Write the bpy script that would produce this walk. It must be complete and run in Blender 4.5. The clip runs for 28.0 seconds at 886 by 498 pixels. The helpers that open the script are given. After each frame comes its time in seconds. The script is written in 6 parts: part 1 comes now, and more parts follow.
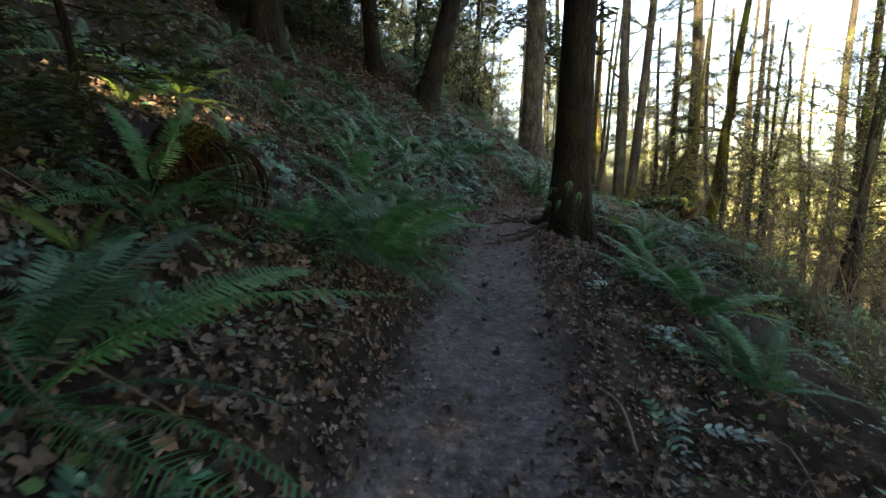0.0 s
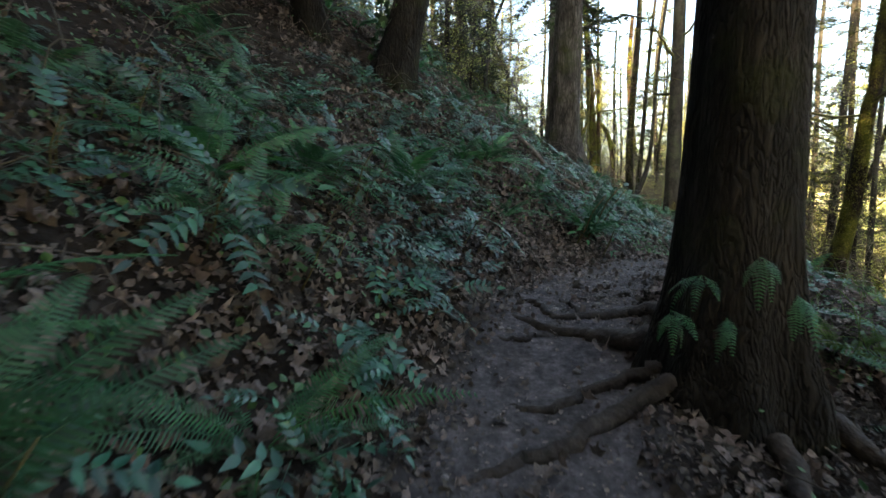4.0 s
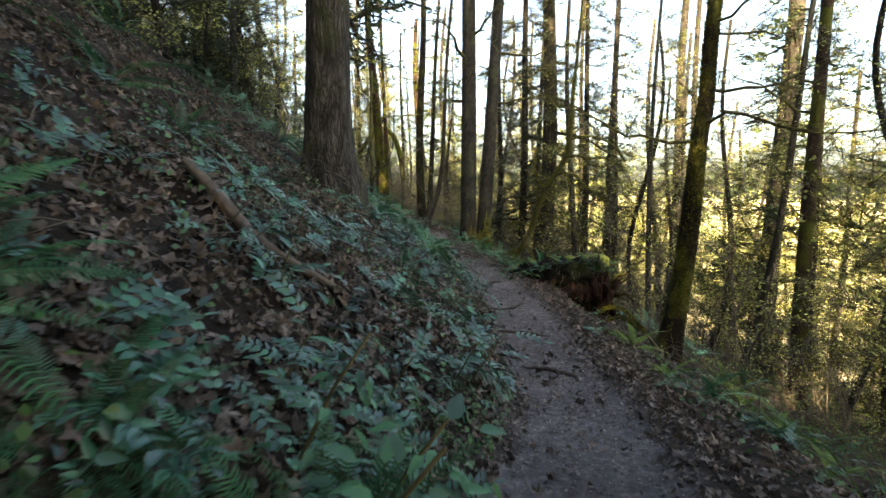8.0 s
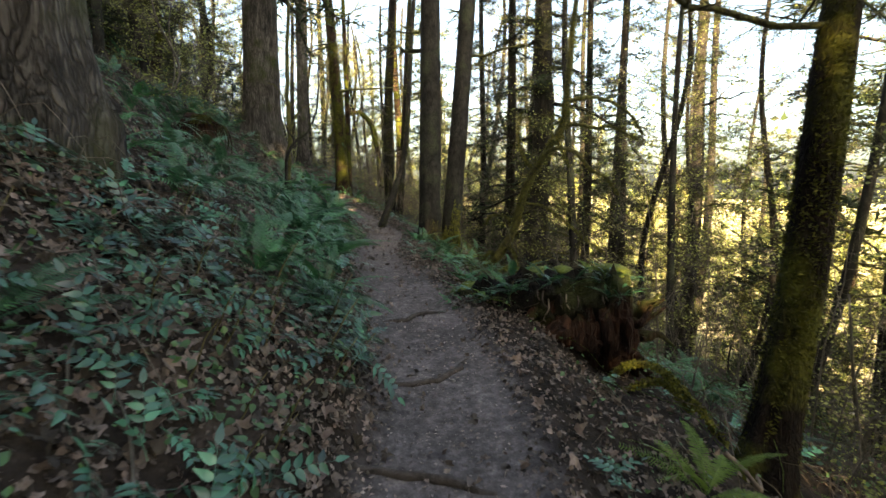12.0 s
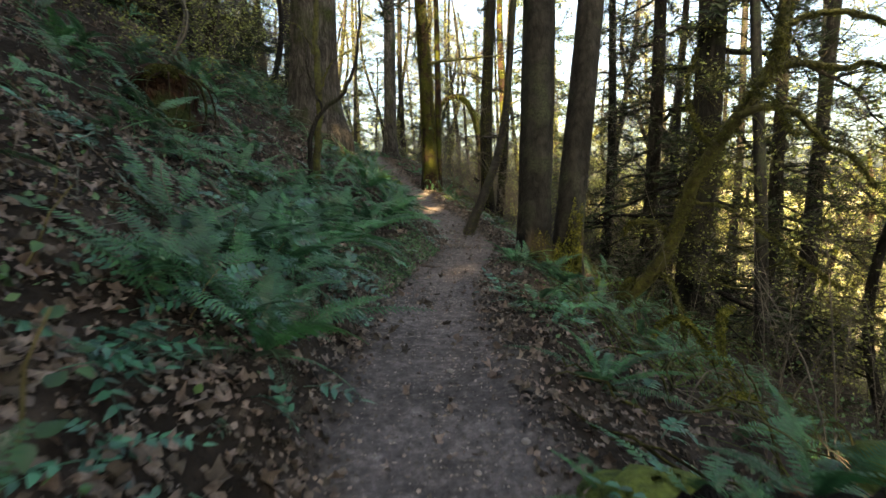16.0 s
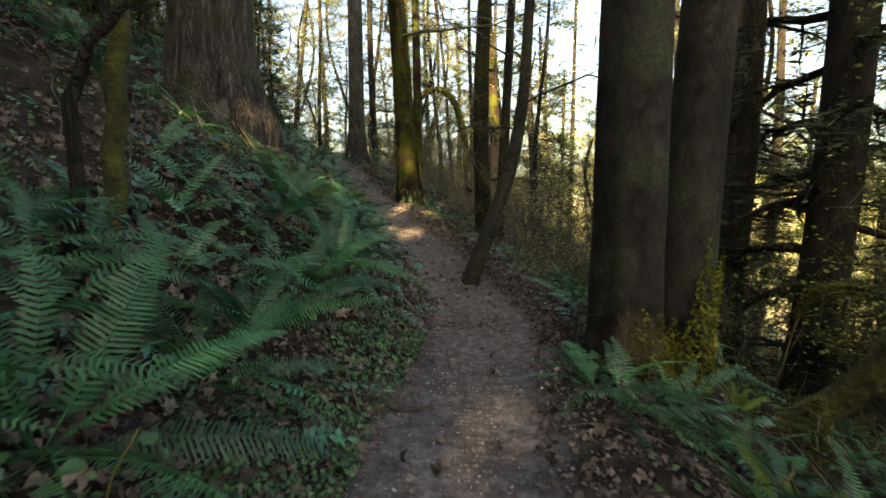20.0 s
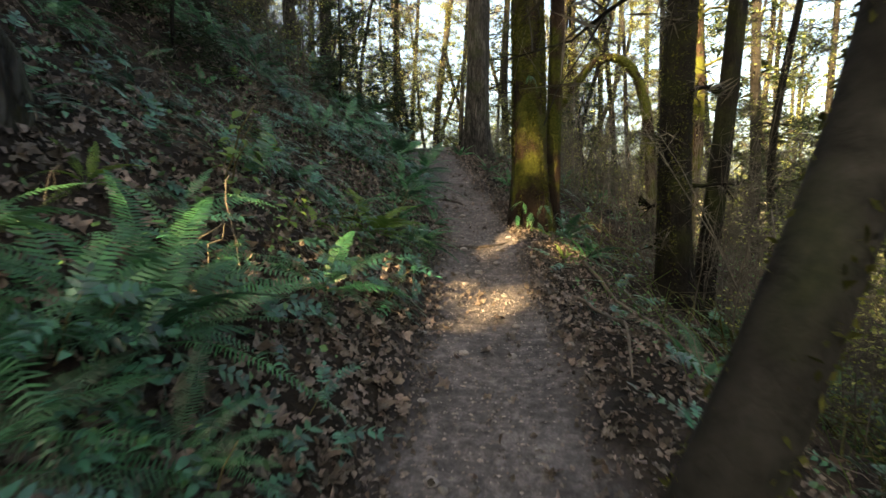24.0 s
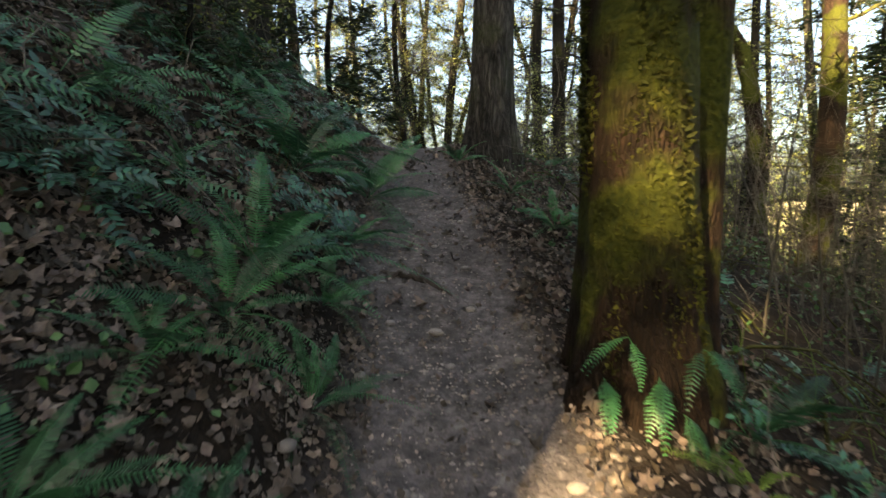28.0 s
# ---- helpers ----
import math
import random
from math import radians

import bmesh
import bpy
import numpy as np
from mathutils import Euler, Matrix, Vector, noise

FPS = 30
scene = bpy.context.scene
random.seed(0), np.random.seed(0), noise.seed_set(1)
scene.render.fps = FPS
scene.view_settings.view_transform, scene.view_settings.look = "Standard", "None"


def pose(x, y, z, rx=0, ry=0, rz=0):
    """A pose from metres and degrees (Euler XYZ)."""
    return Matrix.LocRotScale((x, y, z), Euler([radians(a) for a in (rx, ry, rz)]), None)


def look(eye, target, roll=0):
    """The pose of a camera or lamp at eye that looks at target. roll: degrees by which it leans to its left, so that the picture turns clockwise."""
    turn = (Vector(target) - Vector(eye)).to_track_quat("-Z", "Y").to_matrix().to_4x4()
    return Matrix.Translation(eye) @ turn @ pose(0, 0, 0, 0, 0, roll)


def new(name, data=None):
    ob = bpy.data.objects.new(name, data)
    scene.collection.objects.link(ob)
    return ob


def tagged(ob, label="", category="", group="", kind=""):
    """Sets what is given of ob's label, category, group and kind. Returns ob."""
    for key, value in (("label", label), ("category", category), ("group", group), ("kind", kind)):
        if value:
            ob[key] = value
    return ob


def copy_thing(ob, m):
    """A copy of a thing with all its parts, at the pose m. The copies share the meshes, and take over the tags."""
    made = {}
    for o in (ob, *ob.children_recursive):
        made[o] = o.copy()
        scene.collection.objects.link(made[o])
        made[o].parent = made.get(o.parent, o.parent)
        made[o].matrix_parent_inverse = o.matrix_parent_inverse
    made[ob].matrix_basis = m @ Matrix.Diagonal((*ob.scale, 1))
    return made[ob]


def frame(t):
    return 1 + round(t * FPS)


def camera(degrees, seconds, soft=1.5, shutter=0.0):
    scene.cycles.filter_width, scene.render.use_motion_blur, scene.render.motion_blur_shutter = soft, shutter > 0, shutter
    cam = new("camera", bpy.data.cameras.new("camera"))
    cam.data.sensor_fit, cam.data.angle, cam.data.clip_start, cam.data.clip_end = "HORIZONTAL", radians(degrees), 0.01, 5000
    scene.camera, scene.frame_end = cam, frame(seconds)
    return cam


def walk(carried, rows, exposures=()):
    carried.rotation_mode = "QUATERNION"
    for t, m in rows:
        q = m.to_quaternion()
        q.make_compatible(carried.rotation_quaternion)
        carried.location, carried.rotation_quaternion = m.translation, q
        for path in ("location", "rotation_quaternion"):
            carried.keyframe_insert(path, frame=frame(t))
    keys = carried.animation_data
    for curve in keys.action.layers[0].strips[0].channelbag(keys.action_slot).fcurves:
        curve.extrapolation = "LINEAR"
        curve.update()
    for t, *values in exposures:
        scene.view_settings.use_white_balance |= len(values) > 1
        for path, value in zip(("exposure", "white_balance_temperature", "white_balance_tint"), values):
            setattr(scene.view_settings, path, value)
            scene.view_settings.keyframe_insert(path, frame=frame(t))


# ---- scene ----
cam = camera(84.1, 28.0, shutter=0.35)
PATH = [
    (0, (-0.752, -5.718, 1.016), (-0.693, -3.736, 0.754), 0.3),
    (0.5, (-0.65, -5.146, 0.995), (-0.604, -3.164, 0.735), 0.6),
    (1, (-0.585, -4.5, 1.022), (-0.557, -2.517, 0.76), 0.8),
    (1.5, (-0.51, -3.83, 1.109), (-0.509, -1.846, 0.855), 0.5),
    (2, (-0.484, -3.185, 1.161), (-0.489, -1.202, 0.896), 0.6),
    (2.5, (-0.327, -2.499, 1.248), (-0.353, -0.516, 0.985), 0.4),
    (4.5, (0.031, -0.006, 1.5), (0.031, 1.977, 1.242), -1.2),
    (5, (0.178, 0.67, 1.603), (0.229, 2.653, 1.346), -0.9),
    (5.5, (0.317, 1.31, 1.634), (0.41, 3.29, 1.37), -0.5),
    (6, (0.523, 1.937, 1.757), (0.832, 3.894, 1.485), -0.4),
    (6.5, (0.702, 2.488, 1.843), (1.223, 4.402, 1.586), -0.1),
    (7, (0.83, 2.99, 1.942), (1.504, 4.856, 1.691), -0.1),
    (7.5, (1.124, 3.382, 1.987), (1.883, 5.215, 1.736), -0.1),
    (8, (1.414, 3.774, 2.009), (2.188, 5.6, 1.754), -0.0),
    (8.5, (1.816, 4.205, 2.016), (2.633, 6.012, 1.759), 0.1),
    (9, (2.196, 4.581, 1.982), (3.017, 6.387, 1.727), -0.1),
    (9.5, (2.535, 5.025, 1.913), (3.365, 6.825, 1.649), 0.2),
    (10, (2.895, 5.499, 1.837), (3.738, 7.293, 1.573), 0.1),
    (10.5, (3.244, 5.901, 1.802), (4.083, 7.698, 1.543), -0.0),
    (11, (3.579, 6.352, 1.745), (4.409, 8.153, 1.489), -0.0),
    (11.5, (3.91, 6.793, 1.642), (4.724, 8.601, 1.38), -0.0),
    (12, (4.239, 7.295, 1.509), (5.011, 9.122, 1.254), 0.3),
    (12.5, (4.495, 7.78, 1.412), (5.206, 9.633, 1.164), 0.5),
    (13, (4.68, 8.24, 1.399), (5.241, 10.144, 1.153), 0.1),
    (13.5, (4.832, 8.766, 1.358), (5.335, 10.684, 1.092), 0.8),
    (15.5, (5.702, 10.604, 1.432), (6.022, 12.558, 1.155), -0.6),
    (16, (5.869, 11.245, 1.439), (6.221, 13.194, 1.164), -0.3),
    (16.5, (5.989, 11.867, 1.499), (6.359, 13.815, 1.231), -0.3),
    (17, (6.02, 12.415, 1.525), (6.46, 14.347, 1.258), 0.1),
    (17.5, (6.122, 12.905, 1.607), (6.622, 14.823, 1.341), -0.1),
    (18, (6.224, 13.276, 1.651), (6.728, 15.194, 1.395), -0.1),
    (18.5, (6.278, 13.761, 1.675), (6.778, 15.679, 1.413), -0.1),
    (19, (6.389, 14.318, 1.652), (6.881, 16.238, 1.383), -0.2),
    (19.5, (6.468, 14.924, 1.632), (6.944, 16.849, 1.371), -0.1),
    (20, (6.546, 15.577, 1.586), (6.987, 17.51, 1.329), -0.3),
    (20.5, (6.627, 16.115, 1.598), (7.021, 18.059, 1.346), 0.1),
    (21, (6.744, 16.686, 1.585), (7.075, 18.642, 1.332), 0.0),
    (21.5, (6.943, 17.369, 1.583), (7.149, 19.343, 1.336), 0.5),
    (23.5, (8.207, 20.46, 1.677), (8.0, 22.433, 1.427), -0.1),
    (24, (8.266, 21.182, 1.702), (8.011, 23.15, 1.455), -0.0),
    (24.5, (8.25, 21.875, 1.691), (7.979, 23.84, 1.434), 0.2),
    (25, (8.246, 22.585, 1.714), (7.976, 24.55, 1.461), 0.1),
    (25.5, (8.245, 23.216, 1.787), (7.984, 25.183, 1.542), 0.1),
    (26, (8.2, 23.889, 1.88), (7.949, 25.858, 1.636), 0.0),
    (26.5, (8.246, 24.542, 1.978), (7.997, 26.512, 1.734), 0.0),
    (27, (8.223, 25.234, 1.987), (7.968, 27.202, 1.738), 0.1),
    (27.5, (8.207, 25.888, 2.029), (7.918, 27.851, 1.782), -0.1),
    (28, (8.113, 26.467, 2.099), (7.752, 28.418, 1.853), 0.0),
]
walk(cam, [(t, look(eye, target, roll)) for t, eye, target, roll in PATH],
     exposures=[(0.0, 4.45, 7800, 5), (2.0, 4.5, 7600, 3), (5.0, 4.45, 7500, 2), (7.0, 4.35, 7700, 4), (11.0, 4.15, 7800, 4), (13.0, 4.05, 8500, 2), (17.0, 3.95, 8200, 3), (19.0, 3.85, 8500, 3), (21.0, 3.68, 8300, 2), (25.0, 4.0, 8500, 3), (28.0, 3.7, 8000, 2)])

# ---------------------------------------------------------------- light
SUN_AZ, SUN_EL = radians(205.0), radians(26.0)      # clockwise from +y
world = bpy.data.worlds.new("sky")
scene.world = world
world.use_nodes = True
wn = world.node_tree
sky = wn.nodes.new("ShaderNodeTexSky")
sky.sky_type, sky.sun_disc = "NISHITA", False
sky.sun_elevation, sky.sun_rotation = SUN_EL, SUN_AZ
sky.air_density, sky.dust_density, sky.ozone_density = 0.8, 5.0, 0.9
wn.links.new(sky.outputs[0], wn.nodes["Background"].inputs[0])
wn.nodes["Background"].inputs[1].default_value = 0.058
sun = new("sun", bpy.data.lights.new("sun", "SUN"))
sun.data.energy, sun.data.angle, sun.data.color = 5.0, radians(0.5), (1.0, 0.72, 0.43)
to_sun = Vector((math.sin(SUN_AZ) * math.cos(SUN_EL), math.cos(SUN_AZ) * math.cos(SUN_EL), math.sin(SUN_EL)))
sun.matrix_world = look(to_sun * 60, (0, 0, 0))

# ---------------------------------------------------------------- materials


def material(name, ramp, scale=6.0, rough=0.85, bump=0.3, bump_scale=None, stretch=(1, 1, 1), detail=6.0, second=None,
             per_object=0.0, per_island=0.0, translucent=0.0, specular=0.3, coords="Object", sheen=None):
    """ramp: [(position, colour)]; second: (scale, low, high) large-scale variation of value; per_object / per_island: value spread."""
    m = bpy.data.materials.new(name)
    m.use_nodes = True
    nt = m.node_tree
    n, link = nt.nodes, nt.links.new
    p = n["Principled BSDF"]
    tc = n.new("ShaderNodeTexCoord")
    mp = n.new("ShaderNodeMapping")
    mp.inputs["Scale"].default_value = stretch
    link(tc.outputs[coords], mp.inputs[0])
    tex = n.new("ShaderNodeTexNoise")
    tex.inputs["Scale"].default_value, tex.inputs["Detail"].default_value = scale, detail
    tex.inputs["Roughness"].default_value = 0.65
    link(mp.outputs[0], tex.inputs["Vector"])
    cr = n.new("ShaderNodeValToRGB")
    while len(cr.color_ramp.elements) < len(ramp):
        cr.color_ramp.elements.new(0.5)
    for e, (pos, col) in zip(cr.color_ramp.elements, ramp):
        e.position, e.color = pos, (*col, 1)
    link(tex.outputs[0], cr.inputs[0])
    colour = cr.outputs[0]
    hsv = n.new("ShaderNodeHueSaturation")
    link(colour, hsv.inputs["Color"])
    value = None
    if second:
        t2 = n.new("ShaderNodeTexNoise")
        t2.inputs["Scale"].default_value, t2.inputs["Detail"].default_value = second[0], 3.0
        link(tc.outputs[coords], t2.inputs["Vector"])
        r2 = n.new("ShaderNodeMapRange")
        r2.inputs[1].default_value, r2.inputs[2].default_value = 0.3, 0.7
        r2.inputs[3].default_value, r2.inputs[4].default_value = second[1], second[2]
        link(t2.outputs[0], r2.inputs[0])
        value = r2.outputs[0]
    spread = per_object or per_island
    if spread:
        src = n.new("ShaderNodeObjectInfo").outputs["Random"] if per_object else n.new("ShaderNodeNewGeometry").outputs["Random Per Island"]
        r3 = n.new("ShaderNodeMapRange")
        r3.inputs[3].default_value, r3.inputs[4].default_value = 1 - spread, 1 + spread
        link(src, r3.inputs[0])
        hue = n.new("ShaderNodeMapRange")
        hue.inputs[3].default_value, hue.inputs[4].default_value = 0.5 + 0.03 * spread, 0.5 - 0.03 * spread
        link(src, hue.inputs[0])
        link(hue.outputs[0], hsv.inputs["Hue"])
        if value:
            mul = n.new("ShaderNodeMath")
            mul.operation = "MULTIPLY"
            link(value, mul.inputs[0]), link(r3.outputs[0], mul.inputs[1])
            value = mul.outputs[0]
        else:
            value = r3.outputs[0]
    if value:
        link(value, hsv.inputs["Value"])
    link(hsv.outputs[0], p.inputs["Base Color"])
    p.inputs["Roughness"].default_value = rough
    p.inputs["Specular IOR Level"].default_value = specular
    if bump:
        t4 = n.new("ShaderNodeTexNoise")
        t4.inputs["Scale"].default_value, t4.inputs["Detail"].default_value = bump_scale or scale * 2, 5.0
        link(mp.outputs[0], t4.inputs["Vector"])
        b = n.new("ShaderNodeBump")
        b.inputs["Strength"].default_value, b.inputs["Distance"].default_value = bump, 0.03
        link(t4.outputs[0], b.inputs["Height"])
        link(b.outputs[0], p.inputs["Normal"])
    if translucent:
        tr = n.new("ShaderNodeBsdfTranslucent")
        link(hsv.outputs[0], tr.inputs["Color"])
        mix = n.new("ShaderNodeMixShader")
        mix.inputs[0].default_value = translucent
        link(p.outputs[0], mix.inputs[1]), link(tr.outputs[0], mix.inputs[2])
        link(mix.outputs[0], n["Material Output"].inputs[0])
    return m


def bark_material(name, dark, light, moss, moss_low, moss_high, groove=14.0, depth=0.9, cracked=0.6, along=0.22):
    """Furrowed bark with moss on it: moss_low and moss_high bound the noise from which on moss covers the bark."""
    m = material(name, [(0.3, dark), (0.7, light)], scale=9, rough=0.92, bump=0, stretch=(1, 1, along * 1.15), second=(1.6, 0.55, 1.5), specular=0.15)
    nt = m.node_tree
    n, link = nt.nodes, nt.links.new
    p = n["Principled BSDF"]
    base = p.inputs["Base Color"].links[0].from_socket
    tc = next(a for a in n if a.type == "TEX_COORD")
    mp = n.new("ShaderNodeMapping")
    mp.inputs["Scale"].default_value = (1, 1, along)
    link(tc.outputs["Object"], mp.inputs[0])
    vor = n.new("ShaderNodeTexVoronoi")
    vor.feature = "DISTANCE_TO_EDGE"
    vor.inputs["Scale"].default_value = groove
    warp = n.new("ShaderNodeTexNoise")
    warp.inputs["Scale"].default_value, warp.inputs["Detail"].default_value = 5.0, 4.0
    link(mp.outputs[0], warp.inputs["Vector"])
    add = n.new("ShaderNodeMixRGB")
    add.inputs[0].default_value = 0.34
    link(mp.outputs[0], add.inputs[1]), link(warp.outputs["Color"], add.inputs[2])
    link(add.outputs[0], vor.inputs["Vector"])
    grv = n.new("ShaderNodeMapRange")
    grv.inputs[1].default_value, grv.inputs[2].default_value = -0.04, 0.28
    link(vor.outputs["Distance"], grv.inputs[0])
    crack = n.new("ShaderNodeMixRGB")
    crack.blend_type = "MULTIPLY"
    crack.inputs[0].default_value = cracked
    link(base, crack.inputs[1]), link(grv.outputs[0], crack.inputs[2])
    mn = n.new("ShaderNodeTexNoise")
    mn.inputs["Scale"].default_value, mn.inputs["Detail"].default_value = 1.7, 7.0
    link(tc.outputs["Object"], mn.inputs["Vector"])
    mr = n.new("ShaderNodeMapRange")
    mr.inputs[1].default_value, mr.inputs[2].default_value = moss_low, moss_high
    link(mn.outputs[0], mr.inputs[0])
    fuzz = n.new("ShaderNodeTexNoise")
    fuzz.inputs["Scale"].default_value, fuzz.inputs["Detail"].default_value = 30.0, 4.0
    link(tc.outputs["Object"], fuzz.inputs["Vector"])
    mc = n.new("ShaderNodeValToRGB")
    mc.color_ramp.elements[0].position, mc.color_ramp.elements[1].position = 0.3, 0.7
    mc.color_ramp.elements[0].color = (moss[0] * 0.35, moss[1] * 0.4, moss[2] * 0.4, 1)
    mc.color_ramp.elements[1].color = (*moss, 1)
    link(fuzz.outputs[0], mc.inputs[0])
    mix = n.new("ShaderNodeMixRGB")
    link(mr.outputs[0], mix.inputs[0]), link(crack.outputs[0], mix.inputs[1]), link(mc.outputs[0], mix.inputs[2])
    link(mix.outputs[0], p.inputs["Base Color"])
    h = n.new("ShaderNodeMixRGB")
    link(mr.outputs[0], h.inputs[0]), link(grv.outputs[0], h.inputs[1]), link(fuzz.outputs[0], h.inputs[2])
    b = n.new("ShaderNodeBump")
    b.inputs["Strength"].default_value, b.inputs["Distance"].default_value = depth, 0.03
    link(h.outputs[0], b.inputs["Height"])
    link(b.outputs[0], p.inputs["Normal"])
    return m


FIR_BARK = bark_material("fir_bark", (0.020, 0.019, 0.018), (0.112, 0.106, 0.100), (0.040, 0.050, 0.018), 0.52, 0.70, 19, 1.0, 0.7, 0.2)
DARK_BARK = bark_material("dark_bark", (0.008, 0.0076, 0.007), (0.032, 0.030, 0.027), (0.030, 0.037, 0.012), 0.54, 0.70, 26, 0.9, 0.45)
ALDER_BARK = bark_material("alder_bark", (0.008, 0.008, 0.0075), (0.036, 0.035, 0.032), (0.046, 0.053, 0.034), 0.52, 0.64, 11.0, 0.35, 0.35, 0.5)
PALE_BARK = bark_material("pale_alder_bark", (0.012, 0.0115, 0.0105), (0.036, 0.034, 0.030), (0.036, 0.042, 0.022), 0.51, 0.67, 10.0, 0.15, 0.15, 1.2)
MOSS_BARK = bark_material("mossy_bark", (0.008, 0.006, 0.005), (0.036, 0.022, 0.015), (0.048, 0.055, 0.009), 0.475, 0.55, 38, 0.9, 0.3)
BLOTCHED_BARK = bark_material("blotched_mossy_bark", (0.005, 0.004, 0.0035), (0.020, 0.014, 0.010), (0.070, 0.074, 0.012), 0.45, 0.56, 34, 0.9, 0.4)
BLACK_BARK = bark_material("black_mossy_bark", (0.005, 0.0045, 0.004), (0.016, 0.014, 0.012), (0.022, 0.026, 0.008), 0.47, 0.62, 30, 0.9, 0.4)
ROTTEN = bark_material("rotten_wood", (0.010, 0.006, 0.004), (0.055, 0.026, 0.016), (0.03, 0.04, 0.012), 0.50, 0.62, 13)
WOOD = material("weathered_wood", [(0.3, (0.05, 0.042, 0.035)), (0.7, (0.17, 0.145, 0.12))], 8, stretch=(1, 1, 0.3), per_object=0.3)
DEAD_TWIG = material("dead_twig", [(0.3, (0.04, 0.038, 0.032)), (0.7, (0.115, 0.105, 0.088))], 8, bump=0.2)
MOSS_LIMB = material("mossy_limb", [(0.3, (0.012, 0.011, 0.007)), (0.68, (0.078, 0.083, 0.019))], 12, bump=0.8, bump_scale=40, second=(2.0, 0.6, 1.3))
MOSS_FUZZ = material("moss_fuzz", [(0.3, (0.020, 0.024, 0.005)), (0.7, (0.085, 0.092, 0.016))], 6, bump=0, per_island=0.5, translucent=0.3)
MOSS_BRIGHT = material("bright_moss_fuzz", [(0.3, (0.045, 0.054, 0.010)), (0.7, (0.16, 0.17, 0.03))], 6, bump=0, per_island=0.5, translucent=0.3)
MOSS_CUSHION = material("moss", [(0.3, (0.03, 0.05, 0.012)), (0.7, (0.12, 0.16, 0.03))], 20, bump=0.9, bump_scale=60, per_object=0.25)
FERN = material("fern_green", [(0.3, (0.009, 0.055, 0.023)), (0.7, (0.050, 0.170, 0.072))], 8, rough=0.42, bump=0.15, per_object=0.5, translucent=0.25, specular=0.42)
# sunlit version of the fern green, the sun's yellow put into the colour
FERN_SUNLIT = material("fern_sunlit_green", [(0.3, (0.06, 0.12, 0.022)), (0.7, (0.13, 0.21, 0.04))], 8, rough=0.5, bump=0.15, per_object=0.30, translucent=0.35)
FERN_DEAD = material("fern_dead", [(0.3, (0.09, 0.045, 0.022)), (0.7, (0.22, 0.12, 0.06))], 8, bump=0.2, per_object=0.3, translucent=0.15)
STALK = material("stalk", [(0.3, (0.05, 0.05, 0.02)), (0.7, (0.13, 0.11, 0.05))], 10, bump=0)
GRAPE = material("holly_leaf", [(0.3, (0.006, 0.040, 0.024)), (0.7, (0.040, 0.145, 0.092))], 6, rough=0.28, bump=0.2, per_island=0.6, translucent=0.10, specular=0.6)
BROAD = material("broad_leaf", [(0.3, (0.024, 0.075, 0.026)), (0.7, (0.065, 0.155, 0.052))], 6, rough=0.38, bump=0.1, per_island=0.5, translucent=0.25, specular=0.6)
IVY_LEAF = material("ivy_leaf", [(0.3, (0.018, 0.05, 0.02)), (0.7, (0.04, 0.10, 0.035))], 6, rough=0.4, bump=0.1, per_island=0.4, translucent=0.15, specular=0.5)
LITTER = material("dead_leaf", [(0.25, (0.030, 0.023, 0.019)), (0.52, (0.100, 0.081, 0.069)), (0.82, (0.255, 0.22, 0.19))], 9, rough=0.65, bump=0.2, per_island=0.7, translucent=0.1)
SCRAP = material("leaf_scrap", [(0.25, (0.055, 0.046, 0.040)), (0.52, (0.15, 0.125, 0.11)), (0.82, (0.36, 0.32, 0.28))], 9, rough=0.7, bump=0.2, per_island=0.6)
NEEDLE = material("conifer_needles", [(0.3, (0.010, 0.021, 0.009)), (0.7, (0.028, 0.046, 0.017))], 3, rough=0.6, bump=0, per_island=0.4, translucent=0.25)
SPRING = material("spring_leaf", [(0.3, (0.15, 0.19, 0.052)), (0.7, (0.34, 0.38, 0.135))], 3, rough=0.6, bump=0, per_island=0.5, translucent=0.5)
ROOT_BARK = material("root_bark", [(0.3, (0.016, 0.013, 0.011)), (0.7, (0.066, 0.054, 0.047))], 14, bump=0.7, bump_scale=30, second=(3.0, 0.7, 1.3))
STONE = material("stone", [(0.3, (0.12, 0.11, 0.105)), (0.7, (0.28, 0.26, 0.25))], 14, bump=0.4, per_object=0.25)


